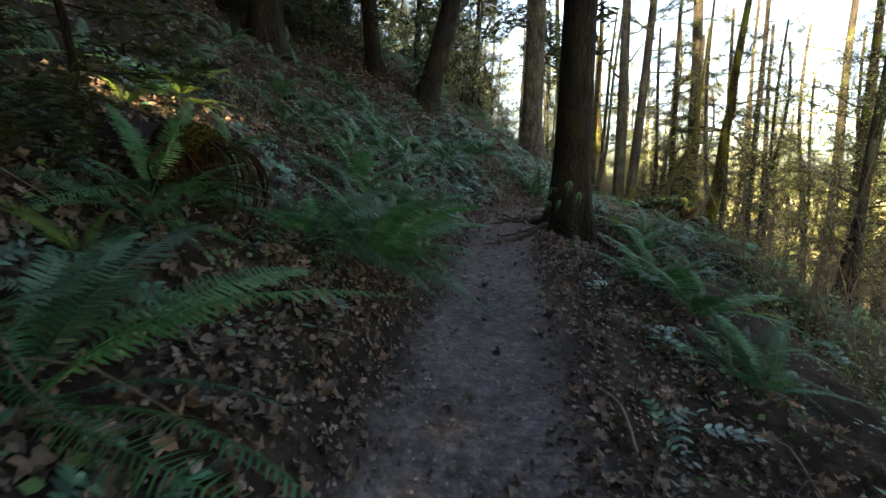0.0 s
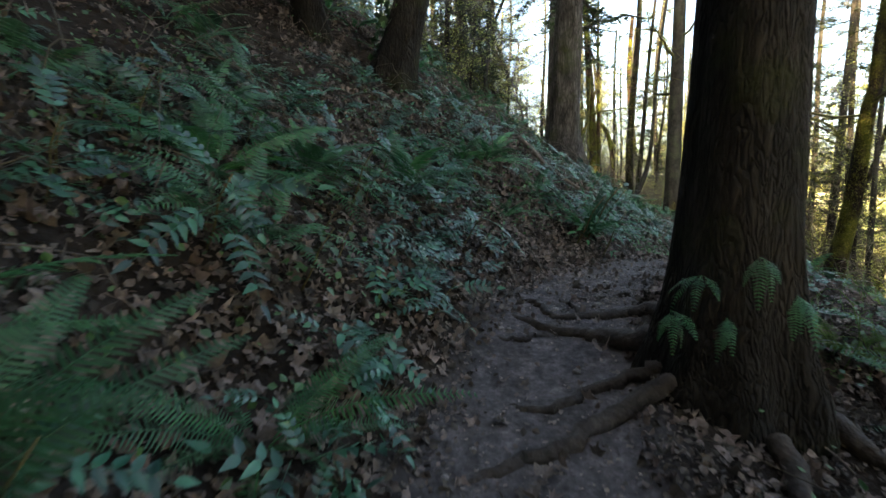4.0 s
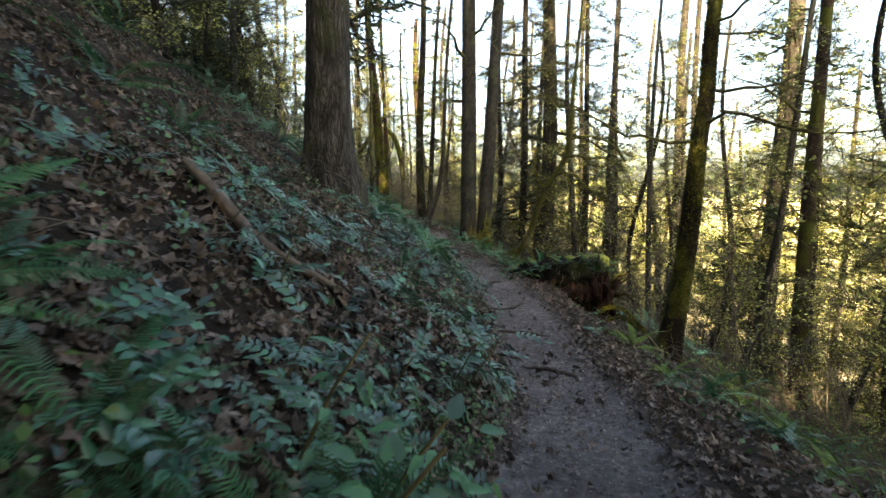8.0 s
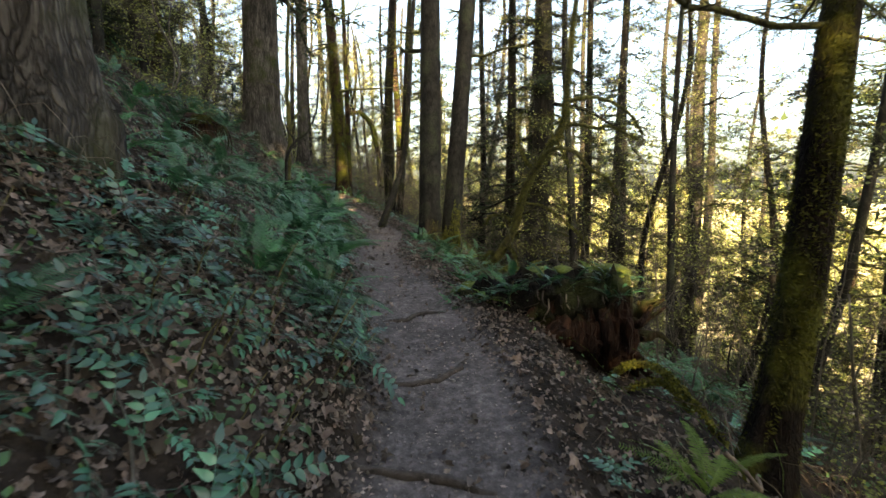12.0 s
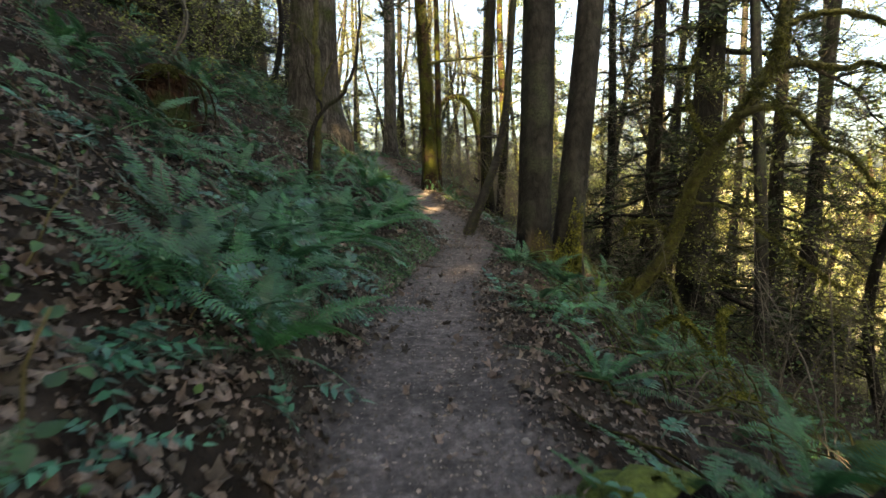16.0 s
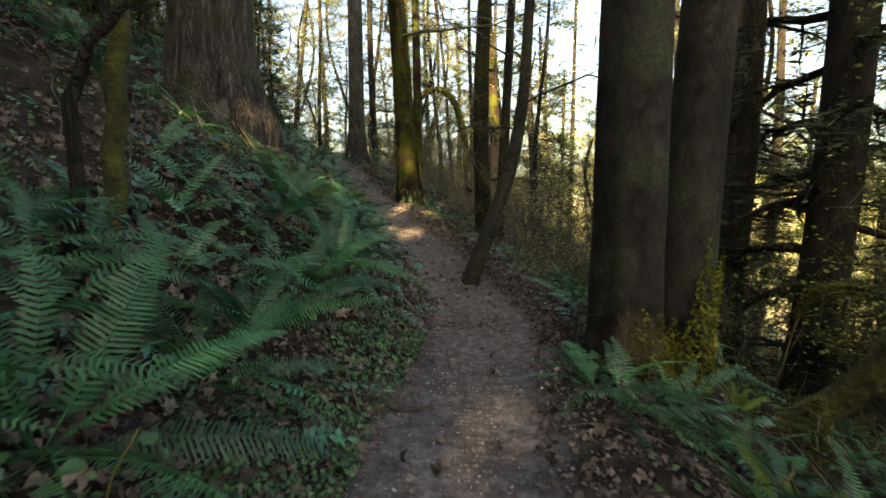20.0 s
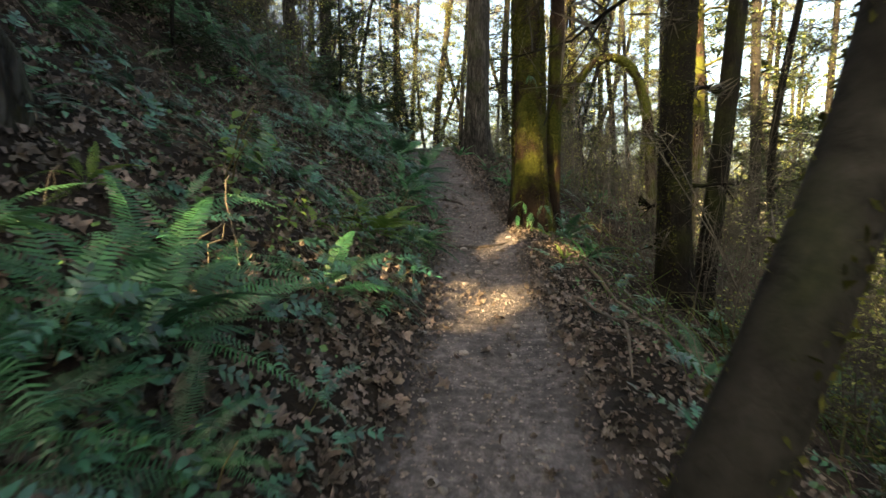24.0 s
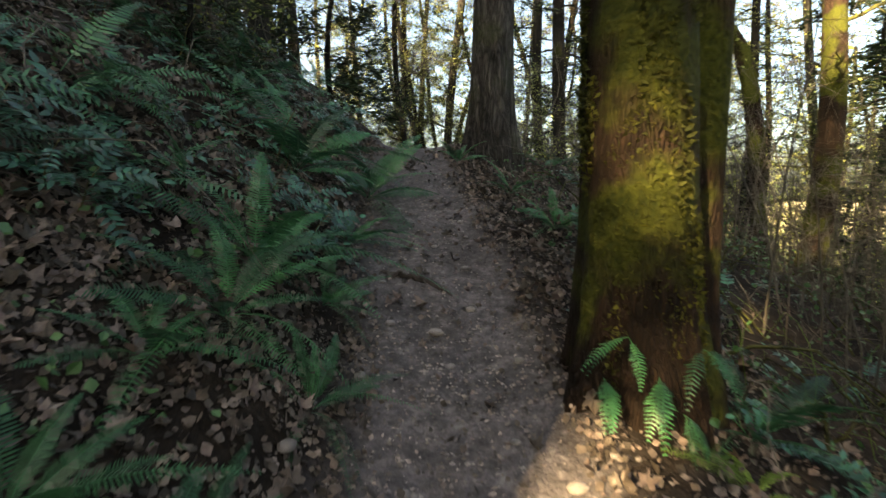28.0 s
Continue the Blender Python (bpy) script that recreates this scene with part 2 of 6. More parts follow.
def ground_material():
    m = material("forest_soil", [(0.28, (0.007, 0.0055, 0.005)), (0.5, (0.020, 0.016, 0.0135)), (0.72, (0.055, 0.044, 0.037))], 3.2, rough=0.95, bump=0.8, bump_scale=28,
                 second=(0.35, 0.75, 1.25), specular=0.1, detail=10)
    nt = m.node_tree
    n, link = nt.nodes, nt.links.new
    p = n["Principled BSDF"]
    soil = p.inputs["Base Color"].links[0].from_socket
    tc = next(a for a in n if a.type == "TEX_COORD")
    worn = n.new("ShaderNodeAttribute")
    worn.attribute_name = "worn"
    grit = n.new("ShaderNodeTexNoise")
    grit.inputs["Scale"].default_value, grit.inputs["Detail"].default_value, grit.inputs["Roughness"].default_value = 11.0, 12.0, 0.75
    link(tc.outputs["Object"], grit.inputs["Vector"])
    gr = n.new("ShaderNodeValToRGB")
    for e, (pos, col) in zip((gr.color_ramp.elements[0], gr.color_ramp.elements.new(0.5), gr.color_ramp.elements[-1]),
                             ((0.30, (0.034, 0.031, 0.033)), (0.52, (0.092, 0.084, 0.087)), (0.74, (0.225, 0.208, 0.210)))):
        e.position, e.color = pos, (*col, 1)
    link(grit.outputs[0], gr.inputs[0])
    patch = n.new("ShaderNodeTexNoise")
    patch.inputs["Scale"].default_value, patch.inputs["Detail"].default_value = 1.6, 5.0
    link(tc.outputs["Object"], patch.inputs["Vector"])
    pr = n.new("ShaderNodeMapRange")
    pr.inputs[1].default_value, pr.inputs[2].default_value, pr.inputs[3].default_value, pr.inputs[4].default_value = 0.3, 0.7, 0.72, 1.25
    link(patch.outputs[0], pr.inputs[0])
    mul = n.new("ShaderNodeMixRGB")
    mul.blend_type = "MULTIPLY"
    mul.inputs[0].default_value = 1.0
    link(gr.outputs[0], mul.inputs[1]), link(pr.outputs[0], mul.inputs[2])
    mix = n.new("ShaderNodeMixRGB")
    link(worn.outputs["Fac"], mix.inputs[0]), link(soil, mix.inputs[1]), link(mul.outputs[0], mix.inputs[2])
    grass = n.new("ShaderNodeAttribute")
    grass.attribute_name = "meadow"
    straw = n.new("ShaderNodeValToRGB")
    straw.color_ramp.elements[0].color, straw.color_ramp.elements[1].color = (0.20, 0.19, 0.13, 1), (0.42, 0.39, 0.29, 1)
    link(patch.outputs[0], straw.inputs[0])
    mix2 = n.new("ShaderNodeMixRGB")
    link(grass.outputs["Fac"], mix2.inputs[0]), link(mix.outputs[0], mix2.inputs[1]), link(straw.outputs[0], mix2.inputs[2])
    link(mix2.outputs[0], p.inputs["Base Color"])
    return m


SOIL = ground_material()

# ---------------------------------------------------------------- mesh helpers


def mesh_of(name, verts, faces, mat, smooth=True):
    """verts (n, 3); faces: arrays of equal-length index rows, or a list of such arrays."""
    groups = [np.asarray(g, np.int64) for g in (faces if isinstance(faces, list) else [faces]) if len(g)]
    me = bpy.data.meshes.new(name)
    verts = np.asarray(verts, np.float32)
    me.vertices.add(len(verts))
    me.vertices.foreach_set("co", verts.ravel())
    loops = np.concatenate([g.ravel() for g in groups])
    sizes = np.concatenate([np.full(len(g), g.shape[1]) for g in groups])
    me.loops.add(len(loops))
    me.loops.foreach_set("vertex_index", loops)
    me.polygons.add(len(sizes))
    me.polygons.foreach_set("loop_start", np.r_[0, np.cumsum(sizes)[:-1]])
    me.polygons.foreach_set("loop_total", sizes)
    me.polygons.foreach_set("use_smooth", np.full(len(sizes), smooth))
    me.update()
    me.validate()
    me.materials.append(mat)
    return me


def join(pieces):
    """pieces: (verts, faces) with faces of one width; one (verts, faces)."""
    vs, fs, n = [], [], 0
    for v, f in pieces:
        vs.append(v), fs.append(np.asarray(f) + n)
        n += len(v)
    return np.concatenate(vs), np.concatenate(fs)


def smooth_line(pts, count):
    """A Catmull-Rom curve through rows of numbers."""
    p = np.asarray(pts, float)
    p = np.vstack([2 * p[0] - p[1], p, 2 * p[-1] - p[-2]])
    t = np.linspace(0, len(p) - 3 - 1e-6, count)
    i = t.astype(int)
    u = (t - i)[:, None]
    a, b, c, d = p[i], p[i + 1], p[i + 2], p[i + 3]
    return 0.5 * (2 * b + (c - a) * u + (2 * a - 5 * b + 4 * c - d) * u**2 + (3 * b - a - 3 * c + d) * u**3)


def tube(pts, radii, segs=8, lumpy=0.0, flutes=0, flute_depth=0.0, flare=0.0, seed=0, cap=True, sunk=0.0, gain=0.55):
    """A bent tapering tube. flare and flutes: root buttresses at its foot; lumpy: unevenness of the bark."""
    r = np.random.default_rng(seed)
    p, rad = np.asarray(pts, float), np.asarray(radii, float)
    n = len(p)
    tan = np.gradient(p, axis=0)
    tan /= np.linalg.norm(tan, axis=1)[:, None] + 1e-9
    ref = np.where(np.abs(tan[:, 2:3]) > 0.9, [[1.0, 0, 0]], [[0, 0, 1.0]])
    if np.abs(tan[:, 2]).mean() > 0.6:
        ref = np.tile([[1.0, 0, 0]], (n, 1))
    side = np.cross(tan, ref)
    side /= np.linalg.norm(side, axis=1)[:, None] + 1e-9
    up = np.cross(side, tan)
    ang = np.linspace(0, 2 * np.pi, segs, endpoint=False)
    height = np.linspace(0, 1, n)[:, None]
    length = np.r_[0, np.cumsum(np.linalg.norm(np.diff(p, axis=0), axis=1))][:, None]
    k = np.ones((n, segs))
    if flutes:
        foot = np.exp(-np.maximum(length - sunk, 0) / max(flare, 1e-3))
        ph = r.uniform(0, 6.28, 4)
        wave = np.cos(ang * flutes + ph[0]) * 0.6 + np.cos(ang * (flutes - 2) + ph[1]) * 0.4
        k = k + foot * (gain + flute_depth * wave)
        k = k + 0.035 * np.cos(ang * 3 + ph[2] + 3 * height) + 0.025 * np.cos(ang * 5 + ph[3] - 5 * height)
    if lumpy:
        k = k + lumpy * r.normal(0, 1, (n, segs))
    ring = p[:, None] + (side[:, None] * np.cos(ang)[None, :, None] + up[:, None] * np.sin(ang)[None, :, None]) * (rad[:, None] * k)[..., None]
    v = ring.reshape(-1, 3)
    a = np.arange(n - 1)[:, None] * segs
    j = np.arange(segs)[None]
    q = np.stack([a + j, a + (j + 1) % segs, a + segs + (j + 1) % segs, a + segs + j], -1).reshape(-1, 4)
    if cap:
        tip = len(v)
        v = np.vstack([v, p[-1:] + tan[-1:] * rad[-1] * 0.4])
        e = (n - 1) * segs
        q = np.vstack([q, [[e + s, e + (s + 1) % segs, tip, tip] for s in range(segs)]])
    return v, q


def quads_to(v, q):
    """Quads of which some are triangles with a doubled corner, as two arrays."""
    q = np.asarray(q)
    tri = q[:, 2] == q[:, 3]
    return [q[~tri], q[tri][:, :3]]


def part(name, me, parent, label="", m=None):
    ob = new(name, me)
    ob.parent = parent
    if m is not None:
        ob.matrix_basis = m
    return tagged(ob, label)


def thing(name, x, y, z, label, category, group="", kind="", turn=0.0):
    ob = new(name)
    ob.matrix_basis = pose(x, y, z, 0, 0, turn)
    return tagged(ob, label, category, group, kind)


# ---------------------------------------------------------------- the lie of the land
TRAIL = [(-2.6, -15, -1.0), (-1.25, -9, -0.62), (-0.72, -5.6, -0.48), (-0.45, -3.0, -0.33), (0.05, 0.0, 0.0), (0.42, 1.7, 0.20), (0.9, 3.1, 0.43), (1.4, 3.8, 0.5),
         (2.2, 4.6, 0.48), (3.55, 6.3, 0.25), (4.3, 7.4, 0.02), (4.8, 8.6, -0.12), (5.7, 10.6, -0.07), (6.2, 13.2, 0.11), (6.62, 16.0, 0.1), (7.1, 17.8, 0.09), (8.0, 20.2, 0.18),
         (8.25, 22.4, 0.22), (8.2, 24.9, 0.46), (8.02, 26.6, 0.66), (7.9, 28.2, 0.98), (7.55, 29.5, 1.33), (7.05, 31.0, 1.93), (6.6, 32.5, 2.42), (6.2, 34.3, 2.72), (5.5, 37.0, 2.9), (4.2, 40.5, 2.95), (-1, 47, 2.7)]
LINE = smooth_line(TRAIL, 1400)
TAN = np.gradient(LINE[:, :2], axis=0)
TAN /= np.linalg.norm(TAN, axis=1)[:, None]
LINE_FAR = LINE[::8]


def ripple(x, y, scale, seed=0.0):
    """Smooth noise from a few crossed waves, about -1 to 1."""
    x, y = x / scale + seed, y / scale - seed * 0.7
    return (np.sin(x * 1.9 + 1.3 * np.sin(y * 1.1)) + np.sin(y * 2.3 + 1.7 * np.sin(x * 0.9 + 2)) + np.sin((x + y) * 3.7 + np.sin(x * 2.9)) * 0.6 + np.sin((x - y) * 5.9 + seed) * 0.4) / 3.0


def land(x, y):
    """Height of the ground, and the distance across from the trail's middle line, to the left (uphill) positive."""
    x, y = np.atleast_1d(np.asarray(x, float)), np.atleast_1d(np.asarray(y, float))
    z, d = np.empty(len(x)), np.empty(len(x))
    for s in range(0, len(x), 4000):
        xs, ys = x[s:s + 4000], y[s:s + 4000]
        dx, dy = xs[:, None] - LINE_FAR[None, :, 0], ys[:, None] - LINE_FAR[None, :, 1]
        i = (dx**2 + dy**2).argmin(1)
        lo = np.clip(i * 8 - 8, 0, len(LINE) - 17)
        idx = lo[:, None] + np.arange(17)
        q = (xs[:, None] - LINE[idx, 0]) ** 2 + (ys[:, None] - LINE[idx, 1]) ** 2
        k = idx[np.arange(len(xs)), q.argmin(1)]
        t = TAN[k]
        ox, oy = xs - LINE[k, 0], ys - LINE[k, 1]
        across = -t[:, 1] * ox + t[:, 0] * oy
        d[s:s + 4000] = np.sign(across) * np.hypot(ox, oy)
        z[s:s + 4000] = LINE[k, 2]
    e = ripple(x, y, 0.7, 3.0) * 0.07
    l, r = np.maximum(d + e, 0), np.maximum(-d + e, 0)
    step = np.clip((l - 0.52) / 0.33, 0, 1)
    up = 0.26 * step**2 * (3 - 2 * step) + 0.74 * np.clip(l - 0.8, 0, 8.5) + 0.50 * np.clip(l - 9.3, 0, 22) + 0.12 * np.clip(l - 31, 0, 60)
    steep = np.clip((y - 3) / 4, 0, 1) * (1 - 0.75 * np.clip((y - 29.5) / 2, 0, 1))
    down = 0.04 * np.clip((r - 0.45) / 0.15, 0, 1) - 0.27 * np.clip(r - 0.65, 0, 2.2) - 0.43 * np.clip(r - 2.85, 0, 26) - 0.25 * np.clip(r - 28.85, 0, 60)
    down = down - steep * (0.25 * np.clip(r - 1.2, 0, 1.8) + 0.09 * np.clip(r - 3.0, 0, 4))
    down = down - (1 - np.clip((y - 3) / 4, 0, 1)) * 0.28 * np.clip(r - 3.2, 0, 9)
    wild = np.clip((np.abs(d) - 0.5) / 0.8, 0, 1)
    far = np.clip((np.abs(d) - 3) / 8, 0, 1)
    z = z + up + down + 0.035 * np.clip(np.abs(d) / 0.5, 0, 1) ** 2
    z = z + wild * (0.085 * ripple(x, y, 0.42, 1.0) + 0.11 * ripple(x, y, 1.6, 5.0)) + far * 0.6 * ripple(x, y, 7.0, 9.0) + 0.014 * ripple(x, y, 0.33, 2.0)
    return z, d


def ground_at(x, y):
    return float(land([x], [y])[0][0])


def axis(low, high, step, reach, grow=1.22):
    fine = np.arange(low, high + 1e-6, step)
    out = [step]
    while sum(out) < reach:
        out.append(out[-1] * grow)
    steps = np.cumsum(out)
    return np.r_[low - steps[::-1], fine, high + steps]


gx, gy = axis(-4.5, 13, 0.11, 900), axis(-7, 36, 0.12, 900)
xx, yy = np.meshgrid(gx, gy)
zz, dd = land(xx.ravel(), yy.ravel())
nx, ny = len(gx), len(gy)
cell = (np.arange(ny - 1)[:, None] * nx + np.arange(nx - 1)[None]).ravel()
me = mesh_of("ground", np.stack([xx.ravel(), yy.ravel(), zz], 1), np.stack([cell, cell + 1, cell + nx + 1, cell + nx], 1), SOIL)
worn = me.attributes.new("worn", "FLOAT", "POINT")
edge = 0.56 + 0.10 * ripple(xx.ravel(), yy.ravel(), 0.4, 4.0)
worn.data.foreach_set("value", np.clip((edge + 0.1 - np.abs(dd)) / 0.2, 0, 1).astype(np.float32))
grassy = me.attributes.new("meadow", "FLOAT", "POINT")
grassy.data.foreach_set("value", np.clip((-dd - 20) / 10, 0, 1).astype(np.float32))
ground = tagged(new("ground", me), "brown forest soil with a trodden dirt trail along a slope", "ground", kind="structure")

# ---------------------------------------------------------------- trees


def trunk_line(base, top, bend=0.15, seed=0, count=26):
    r = np.random.default_rng(seed)
    base, top = np.array(base, float), np.array(top, float)
    u = np.linspace(0, 1, count) ** 1.35
    line = base + (top - base) * u[:, None]
    w = np.sin(np.pi * u[:, None] * np.array([1.0, 2.0])) @ r.normal(0, bend, (2, 2))
    line[:, :2] += w
    return line, u


def branch_set(line, radii, r, count, low, high, length, droop, segs=3, twigs=3, thick=0.28, n=6):
    """Limbs with side twigs along a trunk; list of (verts, quads) and the tips' places."""
    out, tips, starts = [], [], []
    h = np.linspace(0, 1, len(line))
    for k in range(count):
        u = low + (high - low) * (k + r.uniform(0, 1)) / count
        p = np.array([np.interp(u, h, line[:, c]) for c in range(3)])
        rad = np.interp(u, h, radii) * thick * r.uniform(0.6, 1.1)
        a = r.uniform(0, 2 * np.pi)
        L = length * r.uniform(0.55, 1.2) * (1.15 - 0.6 * (u - low) / max(high - low, 1e-3))
        s = np.linspace(0, 1, n)[:, None]
        way = np.array([np.cos(a), np.sin(a), 0])
        rise = r.uniform(-0.1, 0.55) if not droop else r.uniform(-0.25, 0.15)
        pts = p + way * L * s + np.array([0, 0, 1]) * (rise * L * s - droop * L * s**2 * 0.6)
        pts[1:] += np.cumsum(r.normal(0, 0.05 * L, (n - 1, 3)), 0) * 0.7
        out.append(tube(pts, np.maximum(rad * (1 - 0.85 * s[:, 0]), 0.006), segs))
        tips.append(pts)
        starts.append(len(out) - 1)
        for _ in range(twigs):
            i = r.integers(2, n - 1)
            q = pts[i]
            b = way + r.normal(0, 0.8, 3) + np.array([0, 0, -0.3 * bool(droop) + 0.25])
            b /= np.linalg.norm(b)
            l2 = L * r.uniform(0.2, 0.5)
            s2 = np.linspace(0, 1, 4)[:, None]
            tw = q + b * l2 * s2 + r.normal(0, 0.03 * l2, (4, 3)) * s2
            out.append(tube(tw, np.maximum(rad * 0.35 * (1 - 0.8 * s2[:, 0]), 0.004), 3, cap=False))
            tips.append(tw)
    return out, tips, starts


def leaf_cloud(centres, r, size, flat=0.5, aspect=2.2):
    """One small bent leaf or spray for each centre: four corners each."""
    c = np.asarray(centres)
    n = len(c)
    a = r.normal(0, 1, (n, 3))
    a[:, 2] *= flat
    a /= np.linalg.norm(a, axis=1)[:, None]
    b = np.cross(a, r.normal(0, 1, (n, 3)))
    b /= np.linalg.norm(b, axis=1)[:, None]
    s = size * r.uniform(0.6, 1.4, (n, 1))
    v = np.stack([c - a * s * aspect / 2, c + b * s / 2, c + a * s * aspect / 2, c - b * s / 2], 1).reshape(-1, 3)
    return v, np.arange(4 * n).reshape(-1, 4)


def spray_mesh(paths, r, per_metre, size, spread, flat=0.35, aspect=1.6):
    """Leaves or needle sprays strewn along branch lines."""
    pts = []
    for p in paths:
        L = np.linalg.norm(np.diff(p, axis=0), axis=1).sum()
        k = max(1, int(L * per_metre))
        u = r.uniform(0.12, 1, k) * (len(p) - 1 - 1e-6)
        i = u.astype(int)
        pts.append(p[i] + (p[i + 1] - p[i]) * (u - i)[:, None] + r.normal(0, spread, (k, 3)) * [1, 1, 0.6])
    return leaf_cloud(np.concatenate(pts), r, size, flat, aspect)


def tree(kind, label, base, top, radius, bark, seed, segs=18, rings=30, flare=0.35, flutes=7, limb=None, needles=None, leaves=None, category="tree", group="", stems=(), limb_mat=None, taper=0.55,
         bend=0.15, lumpy=0.012, fine=0, gain=0.55, course=None, fuzz=0):
    """A tree with its trunk, limbs and crown as parts. limb: (count, low, high, length, droop, twigs)."""
    r = np.random.default_rng(seed)
    x, y = base[0], base[1]
    sunk = 0.0 if len(base) > 2 else 0.15 + 1.1 * radius
    z = base[2] if len(base) > 2 else ground_at(x, y) - sunk
    root = thing(kind, x, y, z, label, category, group)
    line, u = trunk_line((0, 0, 0), (top[0] - x, top[1] - y, top[2] - z), bend, seed, rings)
    if course:
        line = smooth_line(course, rings) - np.array([x, y, z])
        u = np.linspace(0, 1, rings)
    radii = radius * (1 - taper * u)
    v, q = tube(line, radii, segs, lumpy, flutes, 0.28, flare, seed, sunk=sunk, gain=gain)
    part("trunk", mesh_of("trunk", v, quads_to(v, q), bark), root)
    if fuzz:
        h = r.uniform(0.02, 1, fuzz) ** 1.3 * min(7.0, top[2] - z)
        a = r.uniform(0, 2 * np.pi, fuzz)
        mid = np.stack([np.interp(h, line[:, 2], line[:, c]) for c in (0, 1)], 1)
        rad = np.interp(h, line[:, 2], radii) * (1 + 0.5 * gain * np.exp(-np.maximum(h - sunk, 0) / flare))
        keep = ripple(a * 1.2 + seed, h * 0.9, 1.0, seed * 0.37) > -0.3
        at = np.column_stack([mid + np.stack([np.cos(a), np.sin(a)], 1) * (rad + r.uniform(-0.005, 0.012, fuzz))[:, None], h])[keep]
        v, q = leaf_cloud(at, r, 0.016, 1.0, 2.6)
        part("moss", mesh_of("moss", v, q, MOSS_FUZZ, False), root, "shaggy yellow-green moss")["kind"] = "stuff"
    for (ox, oy, tx, ty, tz, rr) in stems:
        l2, u2 = trunk_line((ox - x, oy - y, ground_at(ox, oy) - 0.1 - z), (tx - x, ty - y, tz - z), bend, seed + 5, rings)
        v, q = tube(l2, rr * (1 - taper * u2), segs, lumpy, flutes, 0.25, flare, seed + 5)
        part("trunk", mesh_of("trunk", v, quads_to(v, q), bark), root)
    if limb:
        count, low, high, length, droop, twigs = limb
        single = not group
        pieces, tips, starts = branch_set(line, radii, r, count, low, high, length, droop, 5 if single else 3, twigs, n=9 if single else 5)
        if single:
            for s0, s1 in zip(starts, starts[1:] + [len(pieces)]):
                v, q = join(pieces[s0:s1])
                part("limb", mesh_of("limb", v, quads_to(v, q), limb_mat or bark), root)
        else:
            v, q = join(pieces)
            part("crown_wood", mesh_of("crown_wood", v, quads_to(v, q), limb_mat or bark), root)["kind"] = "stuff"
        if needles:
            v, q = spray_mesh(tips, r, *needles, aspect=5.0)
            part("foliage", mesh_of("foliage", v, q, NEEDLE, False), root)["kind"] = "stuff"
        if fine:
            v, q = spray_mesh(tips, r, fine, 0.016, 0.06, 0.8, 24.0)
            part("brushwood", mesh_of("brushwood", v, q, limb_mat or DEAD_TWIG, False), root)["kind"] = "stuff"
        if leaves:
            v, q = spray_mesh(tips, r, *leaves)
            part("foliage", mesh_of("foliage", v, q, SPRING, False), root)["kind"] = "stuff"
    return root


def limb_part(root, pts, r0, r1, mat, label="", count=22, segs=10, seed=0, name="limb"):
    """A single big limb given in world places."""
    line = smooth_line(pts, count) - np.array(root.matrix_basis.translation)
    rr = np.random.default_rng(seed)
    line[1:-1] += rr.normal(0, 0.012, (count - 2, 3))
    v, q = tube(line, np.linspace(r0, r1, count), segs, 0.05, seed=seed)
    return part(name, mesh_of(name, v, quads_to(v, q), mat), root, label)


trees = {}
trees["bank_fir"] = tree("fir_tree", "large straight fir with furrowed grey-brown bark on the bank", (2.84, 11.95), (3.1, 12.2, 22), 0.37, FIR_BARK, 11, 40, 44, 0.45, limb=(36, 0.36, 0.98, 3.3, 0.5, 4), needles=(26, 0.06, 0.16), bend=0.05)
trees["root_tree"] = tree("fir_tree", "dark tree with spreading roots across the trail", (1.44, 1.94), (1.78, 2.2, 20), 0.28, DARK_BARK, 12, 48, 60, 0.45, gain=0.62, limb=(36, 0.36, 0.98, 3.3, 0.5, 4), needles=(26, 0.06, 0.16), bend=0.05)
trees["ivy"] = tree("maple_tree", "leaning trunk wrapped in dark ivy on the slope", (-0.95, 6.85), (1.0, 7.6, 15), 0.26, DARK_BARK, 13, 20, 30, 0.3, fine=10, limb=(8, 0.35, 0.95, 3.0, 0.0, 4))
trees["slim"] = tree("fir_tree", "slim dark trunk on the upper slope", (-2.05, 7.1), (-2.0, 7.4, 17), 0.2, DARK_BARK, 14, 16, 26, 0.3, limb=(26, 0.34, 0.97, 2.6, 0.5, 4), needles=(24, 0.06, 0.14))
trees["pair_front"] = tree("alder_tree", "grey alder trunk standing close beside another", (8.81, 18.98), (9.15, 19.6, 19), 0.285, ALDER_BARK, 15, 32, 60, 0.25, gain=0.18, fine=14, limb=(14, 0.34, 0.98, 2.6, 0.0, 7), limb_mat=MOSS_LIMB, bend=0.08)
trees["pair_back"] = tree("alder_tree", "grey alder trunk leaning away from its close neighbour", (9.38, 19.12), (11.5, 20.4, 19), 0.255, ALDER_BARK, 16, 32, 60, 0.25, gain=0.2, fine=14, limb=(14, 0.34, 0.98, 2.6, 0.0, 7), limb_mat=MOSS_LIMB, bend=0.08)
